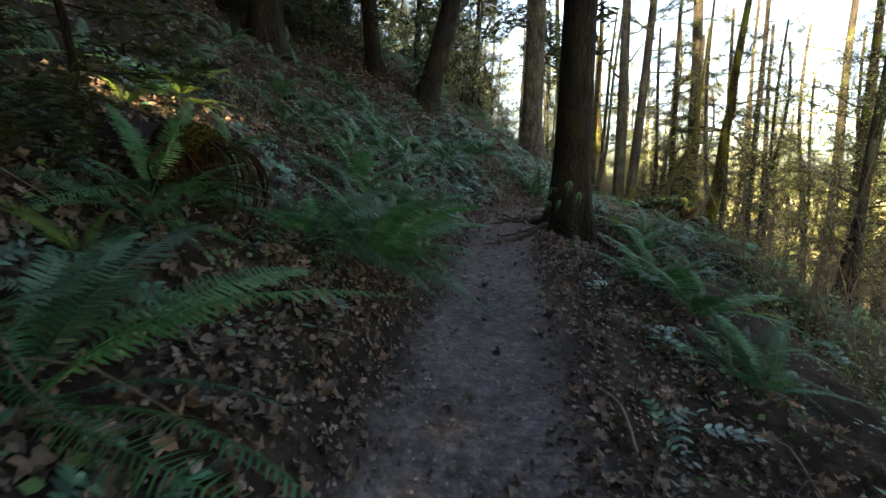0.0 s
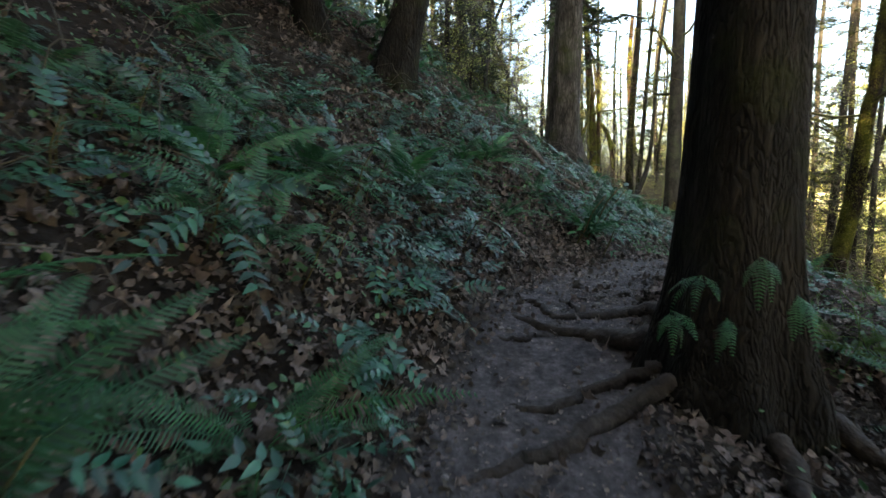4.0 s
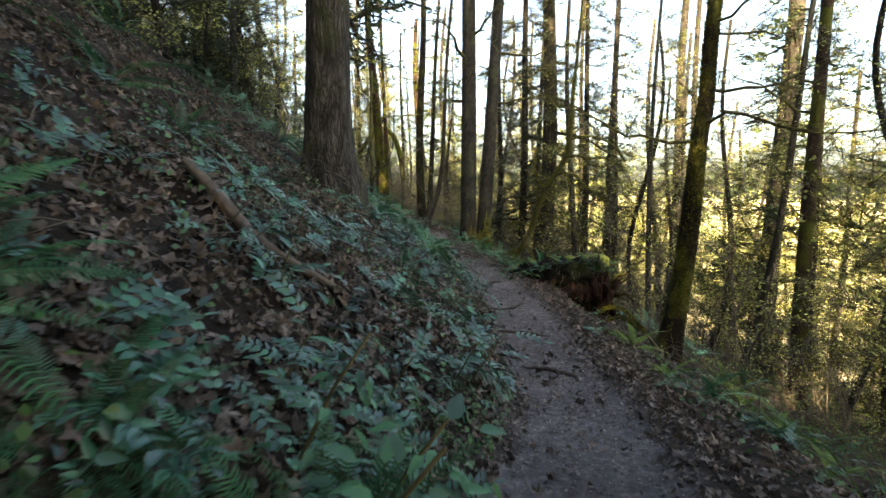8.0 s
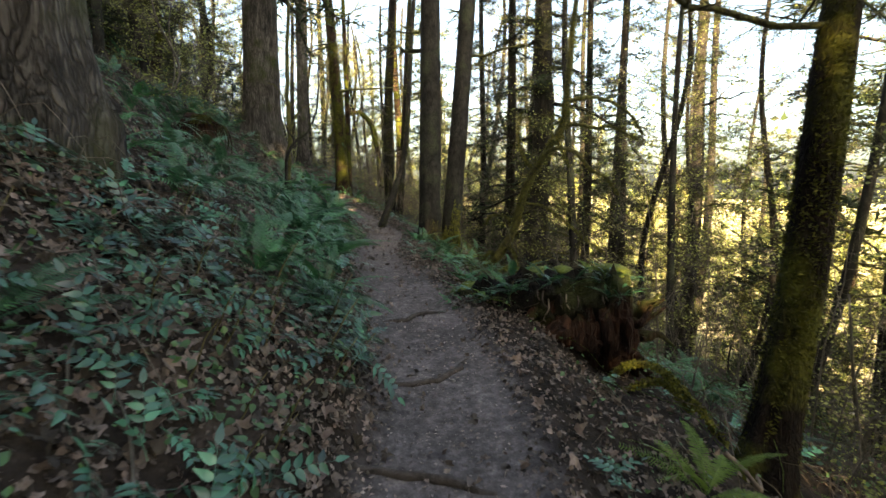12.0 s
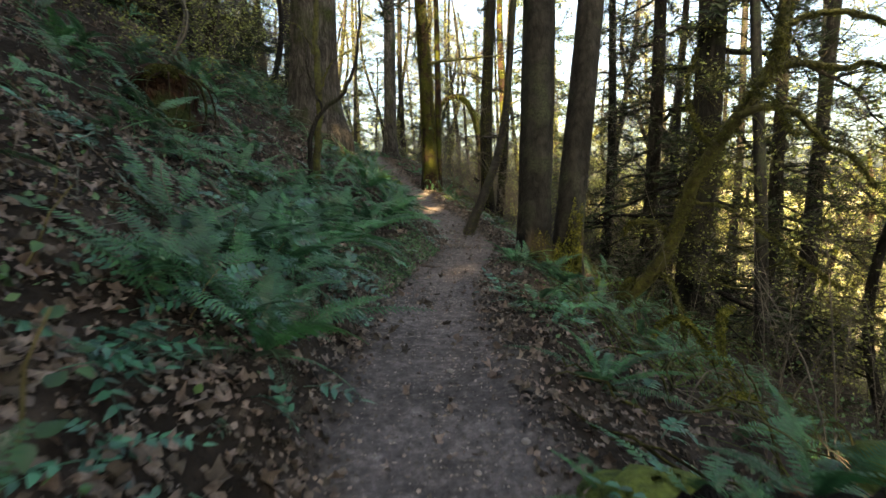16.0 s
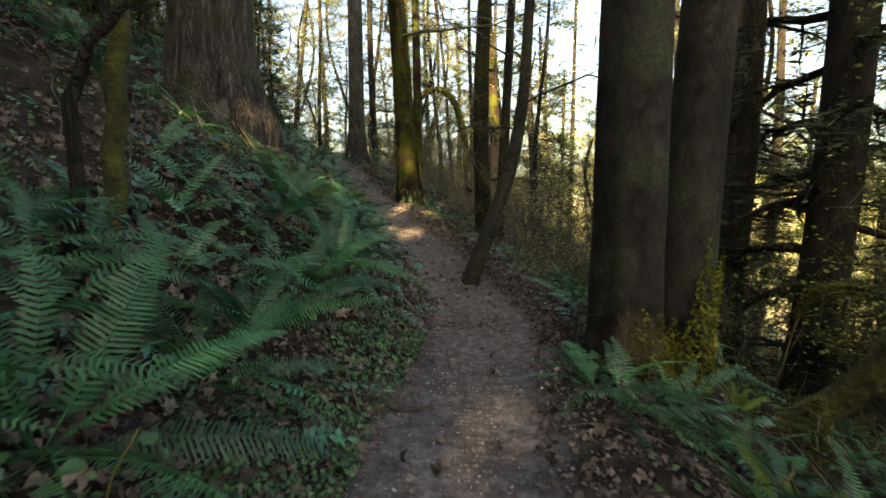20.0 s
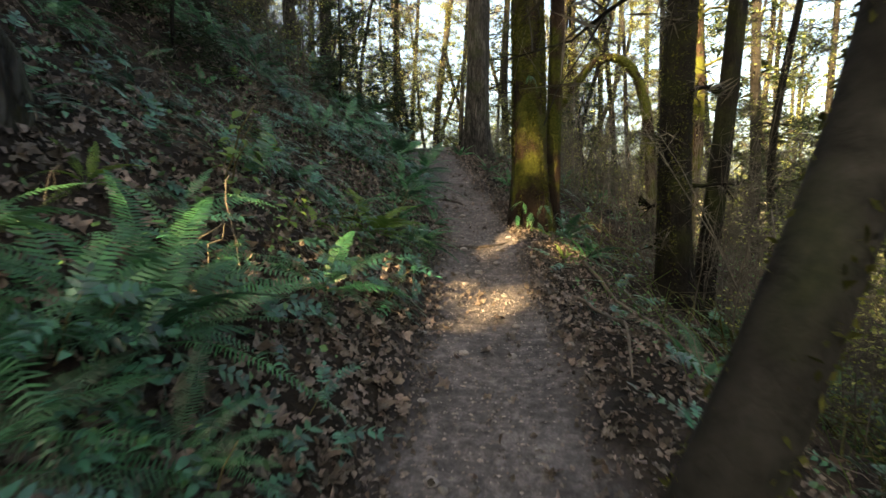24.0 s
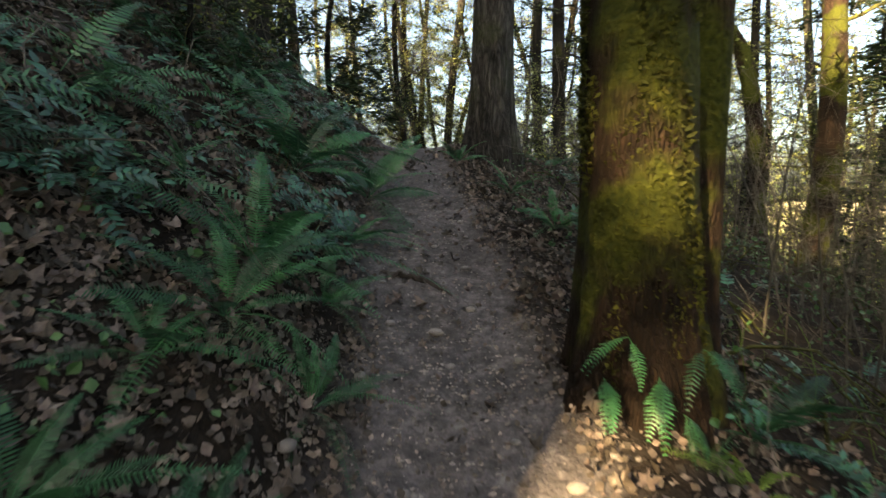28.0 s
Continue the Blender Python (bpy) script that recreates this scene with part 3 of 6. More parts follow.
trees["mossy"] = tree("maple_tree", "maple trunk coated in yellow-green moss", (8.0, 9.7), (10.5, 10.8, 13), 0.185, BLOTCHED_BARK, 17, 32, 60, 0.4, fine=10, fuzz=16000, course=[(7.92, 9.66, -1.3), (8.05, 9.68, -0.75), (8.17, 9.7, -0.25), (8.33, 9.72, 0.55), (8.44, 9.74, 1.35), (8.5, 9.75, 2.2), (8.56, 9.76, 2.85), (8.68, 9.78, 3.35), (8.72, 9.8, 4.2), (8.84, 9.85, 5.2), (9.4, 10.2, 8.0), (10.5, 10.8, 13)], limb=(8, 0.48, 0.95, 2.6, 0.0, 6), limb_mat=MOSS_LIMB, bend=0.18)
trees["gold"] = tree("maple_tree", "mossy maple trunk with a low sunlit patch of bark", (8.62, 28.85), (8.2, 30.4, 15), 0.275, MOSS_BARK, 18, 40, 50, 0.35, gain=0.35, fine=10, fuzz=38000, limb=(8, 0.35, 0.95, 2.8, 0.0, 6), limb_mat=MOSS_LIMB,
                     stems=((8.97, 29.35, 9.0, 30.2, 13, 0.13),), bend=0.06)
trees["trail_fir"] = tree("fir_tree", "straight grey fir beside the end of the trail", (7.5, 33.1), (7.7, 33.4, 23), 0.275, FIR_BARK, 19, 36, 44, 0.45, limb=(12, 0.45, 0.98, 2.5, 0.5, 3), needles=(24, 0.05, 0.12), bend=0.05)
trees["old_fir"] = tree("fir_tree", "massive old fir with deeply cracked bark on the slope", (5.02, 22.95), (5.3, 23.4, 25), 0.53, FIR_BARK, 20, 48, 50, 0.5, limb=(36, 0.36, 0.98, 3.3, 0.5, 4), needles=(26, 0.06, 0.16), bend=0.05)
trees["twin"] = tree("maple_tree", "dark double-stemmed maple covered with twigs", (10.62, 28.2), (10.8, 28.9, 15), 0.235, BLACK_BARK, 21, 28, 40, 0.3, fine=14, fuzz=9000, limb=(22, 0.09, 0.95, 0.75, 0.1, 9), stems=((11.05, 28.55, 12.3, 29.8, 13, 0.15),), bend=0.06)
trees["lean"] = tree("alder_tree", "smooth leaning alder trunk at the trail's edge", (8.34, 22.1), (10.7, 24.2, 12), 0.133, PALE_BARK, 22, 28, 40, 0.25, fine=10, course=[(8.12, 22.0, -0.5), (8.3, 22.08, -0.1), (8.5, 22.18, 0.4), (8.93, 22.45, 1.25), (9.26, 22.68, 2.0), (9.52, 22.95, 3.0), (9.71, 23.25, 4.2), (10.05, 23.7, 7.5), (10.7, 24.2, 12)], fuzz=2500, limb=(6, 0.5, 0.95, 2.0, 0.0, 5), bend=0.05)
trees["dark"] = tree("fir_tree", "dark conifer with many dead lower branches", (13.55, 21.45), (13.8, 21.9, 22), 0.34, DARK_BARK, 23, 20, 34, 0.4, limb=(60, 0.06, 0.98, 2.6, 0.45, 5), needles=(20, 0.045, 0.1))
trees["valley_moss"] = tree("maple_tree", "mossy trunk below the trail", (14.45, 11.3), (14.4, 11.7, 13), 0.19, MOSS_BARK, 24, 20, 30, 0.3, fine=10, limb=(10, 0.3, 0.95, 2.4, 0.0, 6), limb_mat=MOSS_LIMB)
trees["fork"] = tree("alder_tree", "thin forked alder in the valley", (23.8, 24.1), (25.4, 25.0, 16), 0.34, DARK_BARK, 25, 14, 26, 0.3, fine=10, limb=(10, 0.35, 0.95, 3.4, 0.0, 6))
trees["grey"] = tree("fir_tree", "grey-green fir trunk down the slope", (23.5, 18.2), (24.0, 18.6, 20), 0.46, ALDER_BARK, 26, 16, 26, 0.4, limb=(30, 0.15, 0.98, 2.6, 0.45, 4), needles=(20, 0.05, 0.12))
trees["arch"] = tree("maple_tree", "mossy maple with one limb arching to the ground", (14.1, 38.7), (14.3, 39.2, 14), 0.3, MOSS_BARK, 27, 22, 30, 0.3, fine=10, limb=(8, 0.3, 0.95, 2.6, 0.0, 6), limb_mat=MOSS_LIMB)
ARCH = [(13.3, 38.9, -0.2), (13.2, 39.0, 1.6), (13.05, 39.1, 3.4), (12.85, 39.2, 4.7), (12.4, 39.3, 5.75), (11.8, 39.4, 6.15), (11.1, 39.4, 5.9), (10.4, 39.4, 5.0), (9.9, 39.4, 4.3)]
limb_part(trees["arch"], ARCH, 0.2, 0.12, MOSS_BARK, "moss-covered arching limb", 34, 12)

r = np.random.default_rng(37)
v, q = spray_mesh([smooth_line(ARCH, 60)], r, 900, 0.028, 0.085, 1.0, 2.6)
part("moss", mesh_of("moss", v - np.array(trees["arch"].matrix_basis.translation), q, MOSS_FUZZ, False), trees["arch"], "shaggy yellow-green moss")["kind"] = "stuff"

# the bowed mossy tree beside the trail
BOW = [(10.2, 19.35, ground_at(10.2, 19.35) - 0.25), (10.45, 19.1, -0.72), (10.82, 18.64, -0.08), (11.0, 18.4, 0.55), (11.08, 18.05, 1.5), (11.3, 17.7, 2.2), (11.62, 17.4, 2.95), (11.7, 17.35, 3.7), (11.8, 17.3, 5.6), (12.0, 17.2, 8.5)]
BOW_LIMBS = [([(11.3, 17.7, 2.2), (11.45, 17.4, 2.42), (11.88, 17.2, 2.34), (12.36, 17.15, 1.9), (12.75, 17.1, 1.75), (13.1, 17.0, 1.3)], 0.065, 0.02),
             ([(11.62, 17.4, 2.95), (11.9, 17.2, 3.0), (12.4, 17.05, 2.9), (12.7, 16.9, 2.95), (13.5, 16.7, 2.6)], 0.06, 0.018),
             ([(11.68, 17.36, 3.5), (12.0, 17.2, 3.62), (12.5, 17.0, 3.6), (13.2, 16.9, 3.3), (13.6, 16.8, 2.8)], 0.055, 0.016),
             ([(10.82, 18.6, -0.08), (10.85, 18.3, -0.15), (10.75, 17.9, -0.4), (10.6, 17.5, -0.75), (10.58, 17.42, ground_at(10.58, 17.42) - 0.05)], 0.036, 0.02),
             ([(11.0, 18.4, 0.55), (10.7, 18.6, 0.75), (10.45, 18.75, 0.72), (10.3, 18.8, 0.5)], 0.03, 0.01),
             ([(11.05, 18.2, 1.1), (11.5, 17.9, 1.0), (11.9, 17.6, 0.65), (12.3, 17.2, 0.2), (12.6, 16.9, -0.1)], 0.032, 0.01),
             ([(11.2, 17.85, 1.85), (10.9, 17.9, 2.2), (10.75, 17.95, 2.7), (10.8, 17.9, 3.3)], 0.026, 0.008),
             ([(11.4, 17.6, 2.45), (11.2, 17.2, 2.6), (11.15, 16.8, 2.4), (11.2, 16.5, 1.95)], 0.024, 0.008),
             ([(10.6, 18.9, -0.45), (10.4, 18.6, -0.2), (10.15, 18.4, -0.25), (10.0, 18.3, -0.45)], 0.024, 0.008)]
bow = thing("maple_tree", *BOW[0], "slender mossy maple bowed over the slope", "tree")
limb_part(bow, BOW, 0.14, 0.045, MOSS_LIMB, count=44, segs=16, name="trunk")
strands = [smooth_line(BOW[1:9], 90)]
for k, (pts, r0, r1) in enumerate(BOW_LIMBS):
    limb_part(bow, pts, r0, r1, MOSS_LIMB, seed=2 + k)
    strands.append(smooth_line(pts, 50))
r = np.random.default_rng(36)
v, q = spray_mesh(strands, r, 1300, 0.015, 0.028, 1.0, 2.4)
w, k = spray_mesh(strands[:1], r, 2600, 0.016, 0.06, 1.0, 2.4)
v, q = join([(v, q), (w, k)])
part("moss", mesh_of("moss", v - np.array(bow.matrix_basis.translation), q, MOSS_FUZZ, False), bow, "shaggy yellow-green moss")["kind"] = "stuff"
twigs = []
for pts in strands:
    for i in r.integers(5, len(pts) - 2, 9):
        way = r.normal(0, 1, 3) + (0, 0, -0.4)
        way *= r.uniform(0.25, 0.8) / np.linalg.norm(way)
        u = np.linspace(0, 1, 5)[:, None]
        twigs.append(tube(pts[i] + way * u + (0, 0, -0.25) * u**2, np.linspace(0.009, 0.003, 5), 4, 0.1, seed=int(i), cap=False))
v, q = join(twigs)
part("brushwood", mesh_of("brushwood", v - np.array(bow.matrix_basis.translation), q, MOSS_LIMB), bow, "thin drooping mossy twigs")["kind"] = "stuff"
# moss on the foot of the leaning alder of the pair, its sun patch painted as bright yellow fuzz; lichen on both
for key, spot, n, low, high, mat, words in (("pair_back", (9.38, 19.12), 3200, 0.0, 0.8, MOSS_BRIGHT, "moss on the foot, bright yellow in place of sunlight"), ("pair_front", (8.81, 18.98), 700, 0.0, 0.35, MOSS_FUZZ, "moss on the foot")):
    r = np.random.default_rng(n)
    a = r.uniform(-2.9, -0.6, n)
    z = low + (high - low) * r.uniform(0, 1, n) ** 1.7 * (1 + 0.5 * np.sin(3.1 * a) + 0.25 * np.sin(9.7 * a))
    rad = (0.262 if key == "pair_back" else 0.29) * (1 + 0.2 * np.exp(-z / 0.25)) + r.uniform(0, 0.02, n)
    at = np.stack([spot[0] + rad * np.cos(a) + 0.1 * z * (key == "pair_back"), spot[1] + rad * np.sin(a), ground_at(*spot) + z], 1) - np.array(trees[key].matrix_basis.translation)
    v, q = leaf_cloud(at, r, 0.02, 1.0, 2.2)
    part("moss", mesh_of("moss", v, q, mat, False), trees[key], words)["kind"] = "stuff"


# the forest around: a few kinds, each built once and copied
# spots to be sunlit (x, y, z, radius); crowns are cut open for them
SUNLIT = [(8.2, 26.0, 0.58, 0.21), (8.05, 25.45, 0.5, 0.12), (8.05, 27.55, 0.83, 0.08), (8.15, 27.85, 0.9, 0.12), (8.28, 28.15, 0.97, 0.17), (8.42, 28.3, 1.05, 0.18), (8.62, 28.5, 1.35, 0.09), (9.03, 27.98, 0.84, 0.2), (9.12, 27.5, 0.72, 0.05), (7.42, 25.85, 1.0, 0.12), (7.05, 25.2, 1.05, 0.1),
          (6.75, 24.7, 1.3, 0.1), (7.4, 25.6, 0.85, 0.1), (6.57, 23.67, 1.3, 0.15),
          (8.85, 18.75, 0.35, 0.14), (9.7, 18.8, 0.4, 0.15), (7.47, 18.31, 0.09, 0.17), (8.05, 16.85, 0.03, 0.13), (10.1, 17.8, -0.7, 0.2), (10.2, 18.5, -0.65, 0.15), (-2.93, -1.1, 1.6, 0.34), (-3.22, -0.9, 1.85, 0.26), (-2.55, 0.5, 1.75, 0.18), (5.7, 22.0, 1.95, 0.24), (8.42, 9.6, 2.55, 0.11), (8.35, 9.6, 1.4, 0.07),
          (7.2, 7.7, -0.4, 0.28), (9.7, 9.3, -1.6, 0.3), (9.3, 10.1, -1.2, 0.28), (8.0, 10.95, -0.3, 0.12), (9.6, 13.5, -0.6, 0.3)]
TO_SUN = np.array(to_sun)


def open_crown(root, reach):
    """Cuts gaps into the crown along the sun's rays to the SUNLIT spots: gives the tree a crown mesh of its own without
    those sprays.
    """
    crowns = [o for o in root.children if o.name.startswith(("foliage", "crown_wood", "brushwood"))]
    base = np.array(root.matrix_basis.translation)
    rays = [s for s in SUNLIT if np.linalg.norm(np.cross(TO_SUN[:2] / np.linalg.norm(TO_SUN[:2]), base[:2] - s[:2])) < reach and (base[:2] - s[:2]) @ TO_SUN[:2] > 0]
    if not rays or not crowns:
        return
    m = np.array(root.matrix_basis)
    for ob in crowns:
        me = ob.data
        v, lv = np.empty(3 * len(me.vertices), np.float32), np.empty(len(me.loops), np.int32)
        ls, lt = np.empty(len(me.polygons), np.int32), np.empty(len(me.polygons), np.int32)
        me.vertices.foreach_get("co", v), me.loops.foreach_get("vertex_index", lv)
        me.polygons.foreach_get("loop_start", ls), me.polygons.foreach_get("loop_total", lt)
        v = v.reshape(-1, 3)
        groups, whole = [], True
        for width in (4, 3):
            f = lv[ls[lt == width][:, None] + np.arange(width)]
            c = v[f].mean(1) @ m[:3, :3].T + m[:3, 3]
            keep = np.ones(len(c), bool)
            ragged = np.random.default_rng(len(c)).uniform(0.85, 1.2, len(c))
            for s in rays:
                keep &= np.linalg.norm(np.cross(c - np.array(s[:3]), TO_SUN), axis=1) > s[3] * ragged + 0.05
            whole &= bool(keep.all())
            groups.append(f[keep])
        if whole:
            continue
        used = np.unique(np.concatenate([g.ravel() for g in groups]))
        back = np.zeros(len(v), np.int64)
        back[used] = np.arange(len(used))
        ob.data = mesh_of(me.name.split(".")[0], v[used], [back[g] for g in groups], me.materials[0], ob.name.startswith("crown"))


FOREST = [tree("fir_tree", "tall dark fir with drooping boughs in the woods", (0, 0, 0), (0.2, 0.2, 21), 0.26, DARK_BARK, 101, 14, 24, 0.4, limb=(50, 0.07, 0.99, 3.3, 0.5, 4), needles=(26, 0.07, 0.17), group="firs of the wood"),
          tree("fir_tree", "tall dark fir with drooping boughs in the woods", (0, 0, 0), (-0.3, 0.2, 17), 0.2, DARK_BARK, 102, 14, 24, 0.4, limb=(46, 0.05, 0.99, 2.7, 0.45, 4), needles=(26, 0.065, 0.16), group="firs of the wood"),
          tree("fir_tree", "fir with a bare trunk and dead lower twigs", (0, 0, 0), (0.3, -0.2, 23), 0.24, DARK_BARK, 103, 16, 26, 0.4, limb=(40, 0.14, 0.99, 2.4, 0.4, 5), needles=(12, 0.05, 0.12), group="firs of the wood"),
          tree("alder_tree", "bare alder with mossy twigs in the woods", (0, 0, 0), (0.9, 0.3, 16), 0.16, ALDER_BARK, 104, 12, 24, 0.3, limb=(32, 0.2, 0.98, 2.6, 0.0, 8), limb_mat=MOSS_LIMB, fine=15, leaves=(12, 0.05, 0.22), group="alders of the wood", bend=0.35),
          tree("alder_tree", "bare alder with mossy twigs in the woods", (0, 0, 0), (-0.8, 0.6, 14), 0.13, DARK_BARK, 105, 12, 24, 0.3, limb=(32, 0.2, 0.98, 2.4, 0.0, 8), fine=15, leaves=(11, 0.05, 0.22), group="alders of the wood", bend=0.4),
          tree("alder_tree", "slim leaning alder in the woods", (0, 0, 0), (2.4, -0.4, 15), 0.14, ALDER_BARK, 106, 12, 24, 0.3, limb=(30, 0.2, 0.98, 2.6, 0.0, 8), limb_mat=MOSS_LIMB, fine=15, leaves=(13, 0.05, 0.22), group="alders of the wood", bend=0.35),
          tree("maple_tree", "mossy maple with crooked limbs in the woods", (0, 0, 0), (0.6, 1.0, 12), 0.2, MOSS_BARK, 107, 14, 24, 0.35, limb=(34, 0.16, 0.98, 3.2, 0.05, 8), limb_mat=MOSS_LIMB, fine=14, leaves=(14, 0.055, 0.24), group="maples of the wood", bend=0.5),
          tree("hazel_bush", "many-stemmed bare hazel bush with spring buds", (0, 0, 0), (0.4, 0.3, 4.2), 0.045, DEAD_TWIG, 108, 7, 14, 0.1, limb=(30, 0.02, 0.95, 1.9, -0.35, 4), fine=10, leaves=(20, 0.045, 0.14), category="bush", group="bushes of the wood",
               stems=((0.2, 0.2, 1.3, 0.8, 4, 0.035),)),
          tree("hemlock_sapling", "dense dark young hemlock", (0, 0, 0), (0.1, 0.0, 5.5), 0.06, DARK_BARK, 109, 8, 14, 0.1, limb=(44, 0.04, 0.98, 1.5, 0.4, 3), needles=(50, 0.034, 0.08), category="sapling", group="saplings of the wood"),
          tree("fir_tree", "tall fir with a bare trunk and a high dark crown, added for shade", (0, 0, 0), (0.2, 0.1, 24), 0.3, DARK_BARK, 110, 16, 26, 0.4, limb=(46, 0.36, 0.99, 3.4, 0.45, 4), needles=(30, 0.075, 0.18), group="firs of the wood"),
          tree("fir_tree", "dark fir with fine drooping twigs below the trail", (0, 0, 0), (0.2, 0.1, 18), 0.22, DARK_BARK, 111, 18, 28, 0.4, limb=(60, 0.03, 0.99, 2.5, 0.4, 7), needles=(42, 0.026, 0.12), fine=16, group="firs of the wood"),
          tree("fir_tree", "thin conifer with mossy drooping twigs and sunlit needles", (0, 0, 0), (0.3, 0.2, 17), 0.17, DARK_BARK, 112, 14, 26, 0.35, limb=(50, 0.1, 0.99, 2.4, 0.25, 8), limb_mat=MOSS_LIMB, needles=(9, 0.03, 0.14), fine=14, leaves=(12, 0.045, 0.16), group="firs of the wood", bend=0.25)]
for f in FOREST:
    f.matrix_basis = pose(0, 0, 0)
for f in trees.values():
    open_crown(f, 6.0)
taken = [np.array(t.matrix_basis.translation)[:2] for t in trees.values()]
first_use = set()


def plant_tree(k, x, y, size, turn, sink=0.25):
    z = ground_at(x, y) - sink * size
    m = pose(x, y, z, 0, 0, turn) @ Matrix.Diagonal((size, size, size, 1))
    if k in first_use:
        ob = copy_thing(FOREST[k], m)
    else:
        ob = FOREST[k]
        first_use.add(k)
        ob.matrix_basis = m
    open_crown(ob, 5.0)
    taken.append(np.array([x, y]))


def in_beam(x, y, reach=62):
    """Whether a trunk here would stand in the way of one of the sun's beams."""
    flat = TO_SUN[:2] / np.linalg.norm(TO_SUN[:2])
    for s in SUNLIT:
        off = np.array([x - s[0], y - s[1]])
        if 0 < off @ flat < reach and abs(flat[0] * off[1] - flat[1] * off[0]) < 0.5 * s[3] + 0.33:
            return True
    return False


def scatter_trees(count, box, kinds, near, far, apart, sizes, seed, shade=False):
    """Strews trees over box where the distance across from the trail lies between near and far (left positive)."""
    r = np.random.default_rng(seed)
    done = 0
    for _ in range(count * 40):
        if done == count:
            break
        x, y = r.uniform(box[0], box[1]), r.uniform(box[2], box[3])
        d = land([x], [y])[1][0]
        u, v = 0.906 * x - 0.4226 * y, -0.4226 * x - 0.906 * y
        if shade and not (-13 < u < 4.5 and v > 8.5):
            continue
        if (29 < y < 39.5 and 0.1 < (x - 8.7) / (y - 26) < 0.95) or (9.5 < x < 16 and 10.5 < y < 15.5):      # the glade before the arching maple, the gap behind the log
            continue
        if abs(d) < 2.0 or not near <= d <= far or in_beam(x, y) or min(np.hypot(*(np.array(taken) - (x, y)).T)) < apart:
            continue
        k, size, turn = int(r.choice(kinds)), r.uniform(*sizes), r.uniform(0, 360)
        for _ in range(8):      # far trunks step aside, out of the beams
            if not in_beam(x, y, 90):
                break
            x, y = x - 0.32 * TO_SUN[1], y + 0.32 * TO_SUN[0]
        plant_tree(k, x, y, size, turn)
        done += 1


# uphill and behind: dark firs, mostly out of view, added to shade the trail
scatter_trees(46, (-30, 10, -52, -6), [9, 9, 0, 1], -9, 30, 1.9, (0.9, 1.3), 45, True)
scatter_trees(24, (-26, 4, -34, 14), [0, 0, 1], 6.5, 24, 2.6, (0.85, 1.25), 31)
scatter_trees(12, (-8, 6, -30, -9), [9], -8, -1.8, 2.2, (0.9, 1.15), 41)
scatter_trees(9, (-10, 0, -26, -8), [9, 0], 2.2, 7, 2.2, (0.9, 1.15), 42)
scatter_trees(10, (-14, 2, 14, 44), [4, 3, 2, 4, 6], 6.0, 20, 2.4, (0.8, 1.2), 32)
scatter_trees(15, (-12, 6, 14, 44), [7, 7, 4, 6], 5.0, 16, 1.6, (0.5, 0.9), 49)
# single trees; the firs behind the start are unseen, added against stray sun
for x, y, k, s in [(13.1, 22.5, 10, 0.85), (15.6, 21.3, 10, 0.9), (16.4, 26.2, 10, 0.9), (14.4, 29.2, 7, 0.9), (12.0, 25.2, 7, 0.8), (18.0, 22.6, 2, 0.9), (13.2, 24.7, 10, 0.8), (19.6, 24.0, 10, 1.0),
                   (14.9, 33.5, 4, 0.8), (3.5, 37.5, 8, 1.2), (-5.6, -1.2, 0, 1.1), (-5.2, 2.6, 2, 1.0), (-4.6, 6.2, 0, 0.95), (-6.4, -5.0, 0, 1.15), (-3.4, -8.8, 9, 1.0), (2.4, -8.0, 9, 1.0), (5.6, -5.0, 9, 1.05), (-4.2, -3.0, 9, 1.0), (-3.9, 4.4, 9, 0.9), (2.4, 22.2, 4, 0.85), (0.3, 17.5, 4, 0.8), (-1.2, 13.0, 3, 0.8), (1.6, 20.8, 3, 0.7), (2.2, 25.0, 4, 0.8), (3.2, 29.0, 4, 0.8), (-3.4, 10.5, 2, 0.8), (-2.9, 1.3, 9, 0.9), (-6.65, -15.2, 9, 1.0), (-6.5, -16.6, 0, 1.0), (-9.0, -22.7, 0, 1.1), (-7.6, -17.6, 9, 1.0), (-3.9, 2.5, 9, 1.0), (-10.6, -25.6, 0, 1.1), (-11.9, -28.6, 0, 1.1), (-9.3, -23.4, 9, 1.0), (-12.8, -31.5, 9, 1.1)]:
    if y < -15 or not in_beam(x, y):
        plant_tree(k, x, y, s, 57 * x + 31 * y)
# below the trail: sunny alders, maples and some firs
scatter_trees(18, (9, 20, 2, 34), [3, 4, 5, 4], -12, -5.5, 2.0, (0.7, 1.1), 33)
scatter_trees(58, (8, 40, -12, 50), [3, 4, 5, 6, 6, 3, 2, 1], -30, -10, 2.0, (0.8, 1.25), 34)
scatter_trees(44, (20, 75, -20, 90), [3, 5, 6, 6, 2, 4], -75, -28, 3.0, (0.9, 1.5), 35)
scatter_trees(9, (9, 30, 3, 17), [11], -17, -7.5, 2.4, (0.75, 1.1), 51)
scatter_trees(8, (16, 44, -4, 40), [11, 2], -32, -15, 2.6, (0.9, 1.3), 52)
# ahead
scatter_trees(32, (-4, 26, 35, 58), [3, 4, 5, 2, 3, 6, 4], -20, 12, 1.3, (0.7, 1.15), 36)
scatter_trees(24, (-20, 40, 55, 110), [3, 5, 6, 0, 2, 4], -60, 40, 3.0, (0.9, 1.4), 37)
scatter_trees(15, (-3, 9, 37, 64), [3, 4, 5, 4, 3, 2], -8, 14, 1.0, (0.7, 1.1), 46)
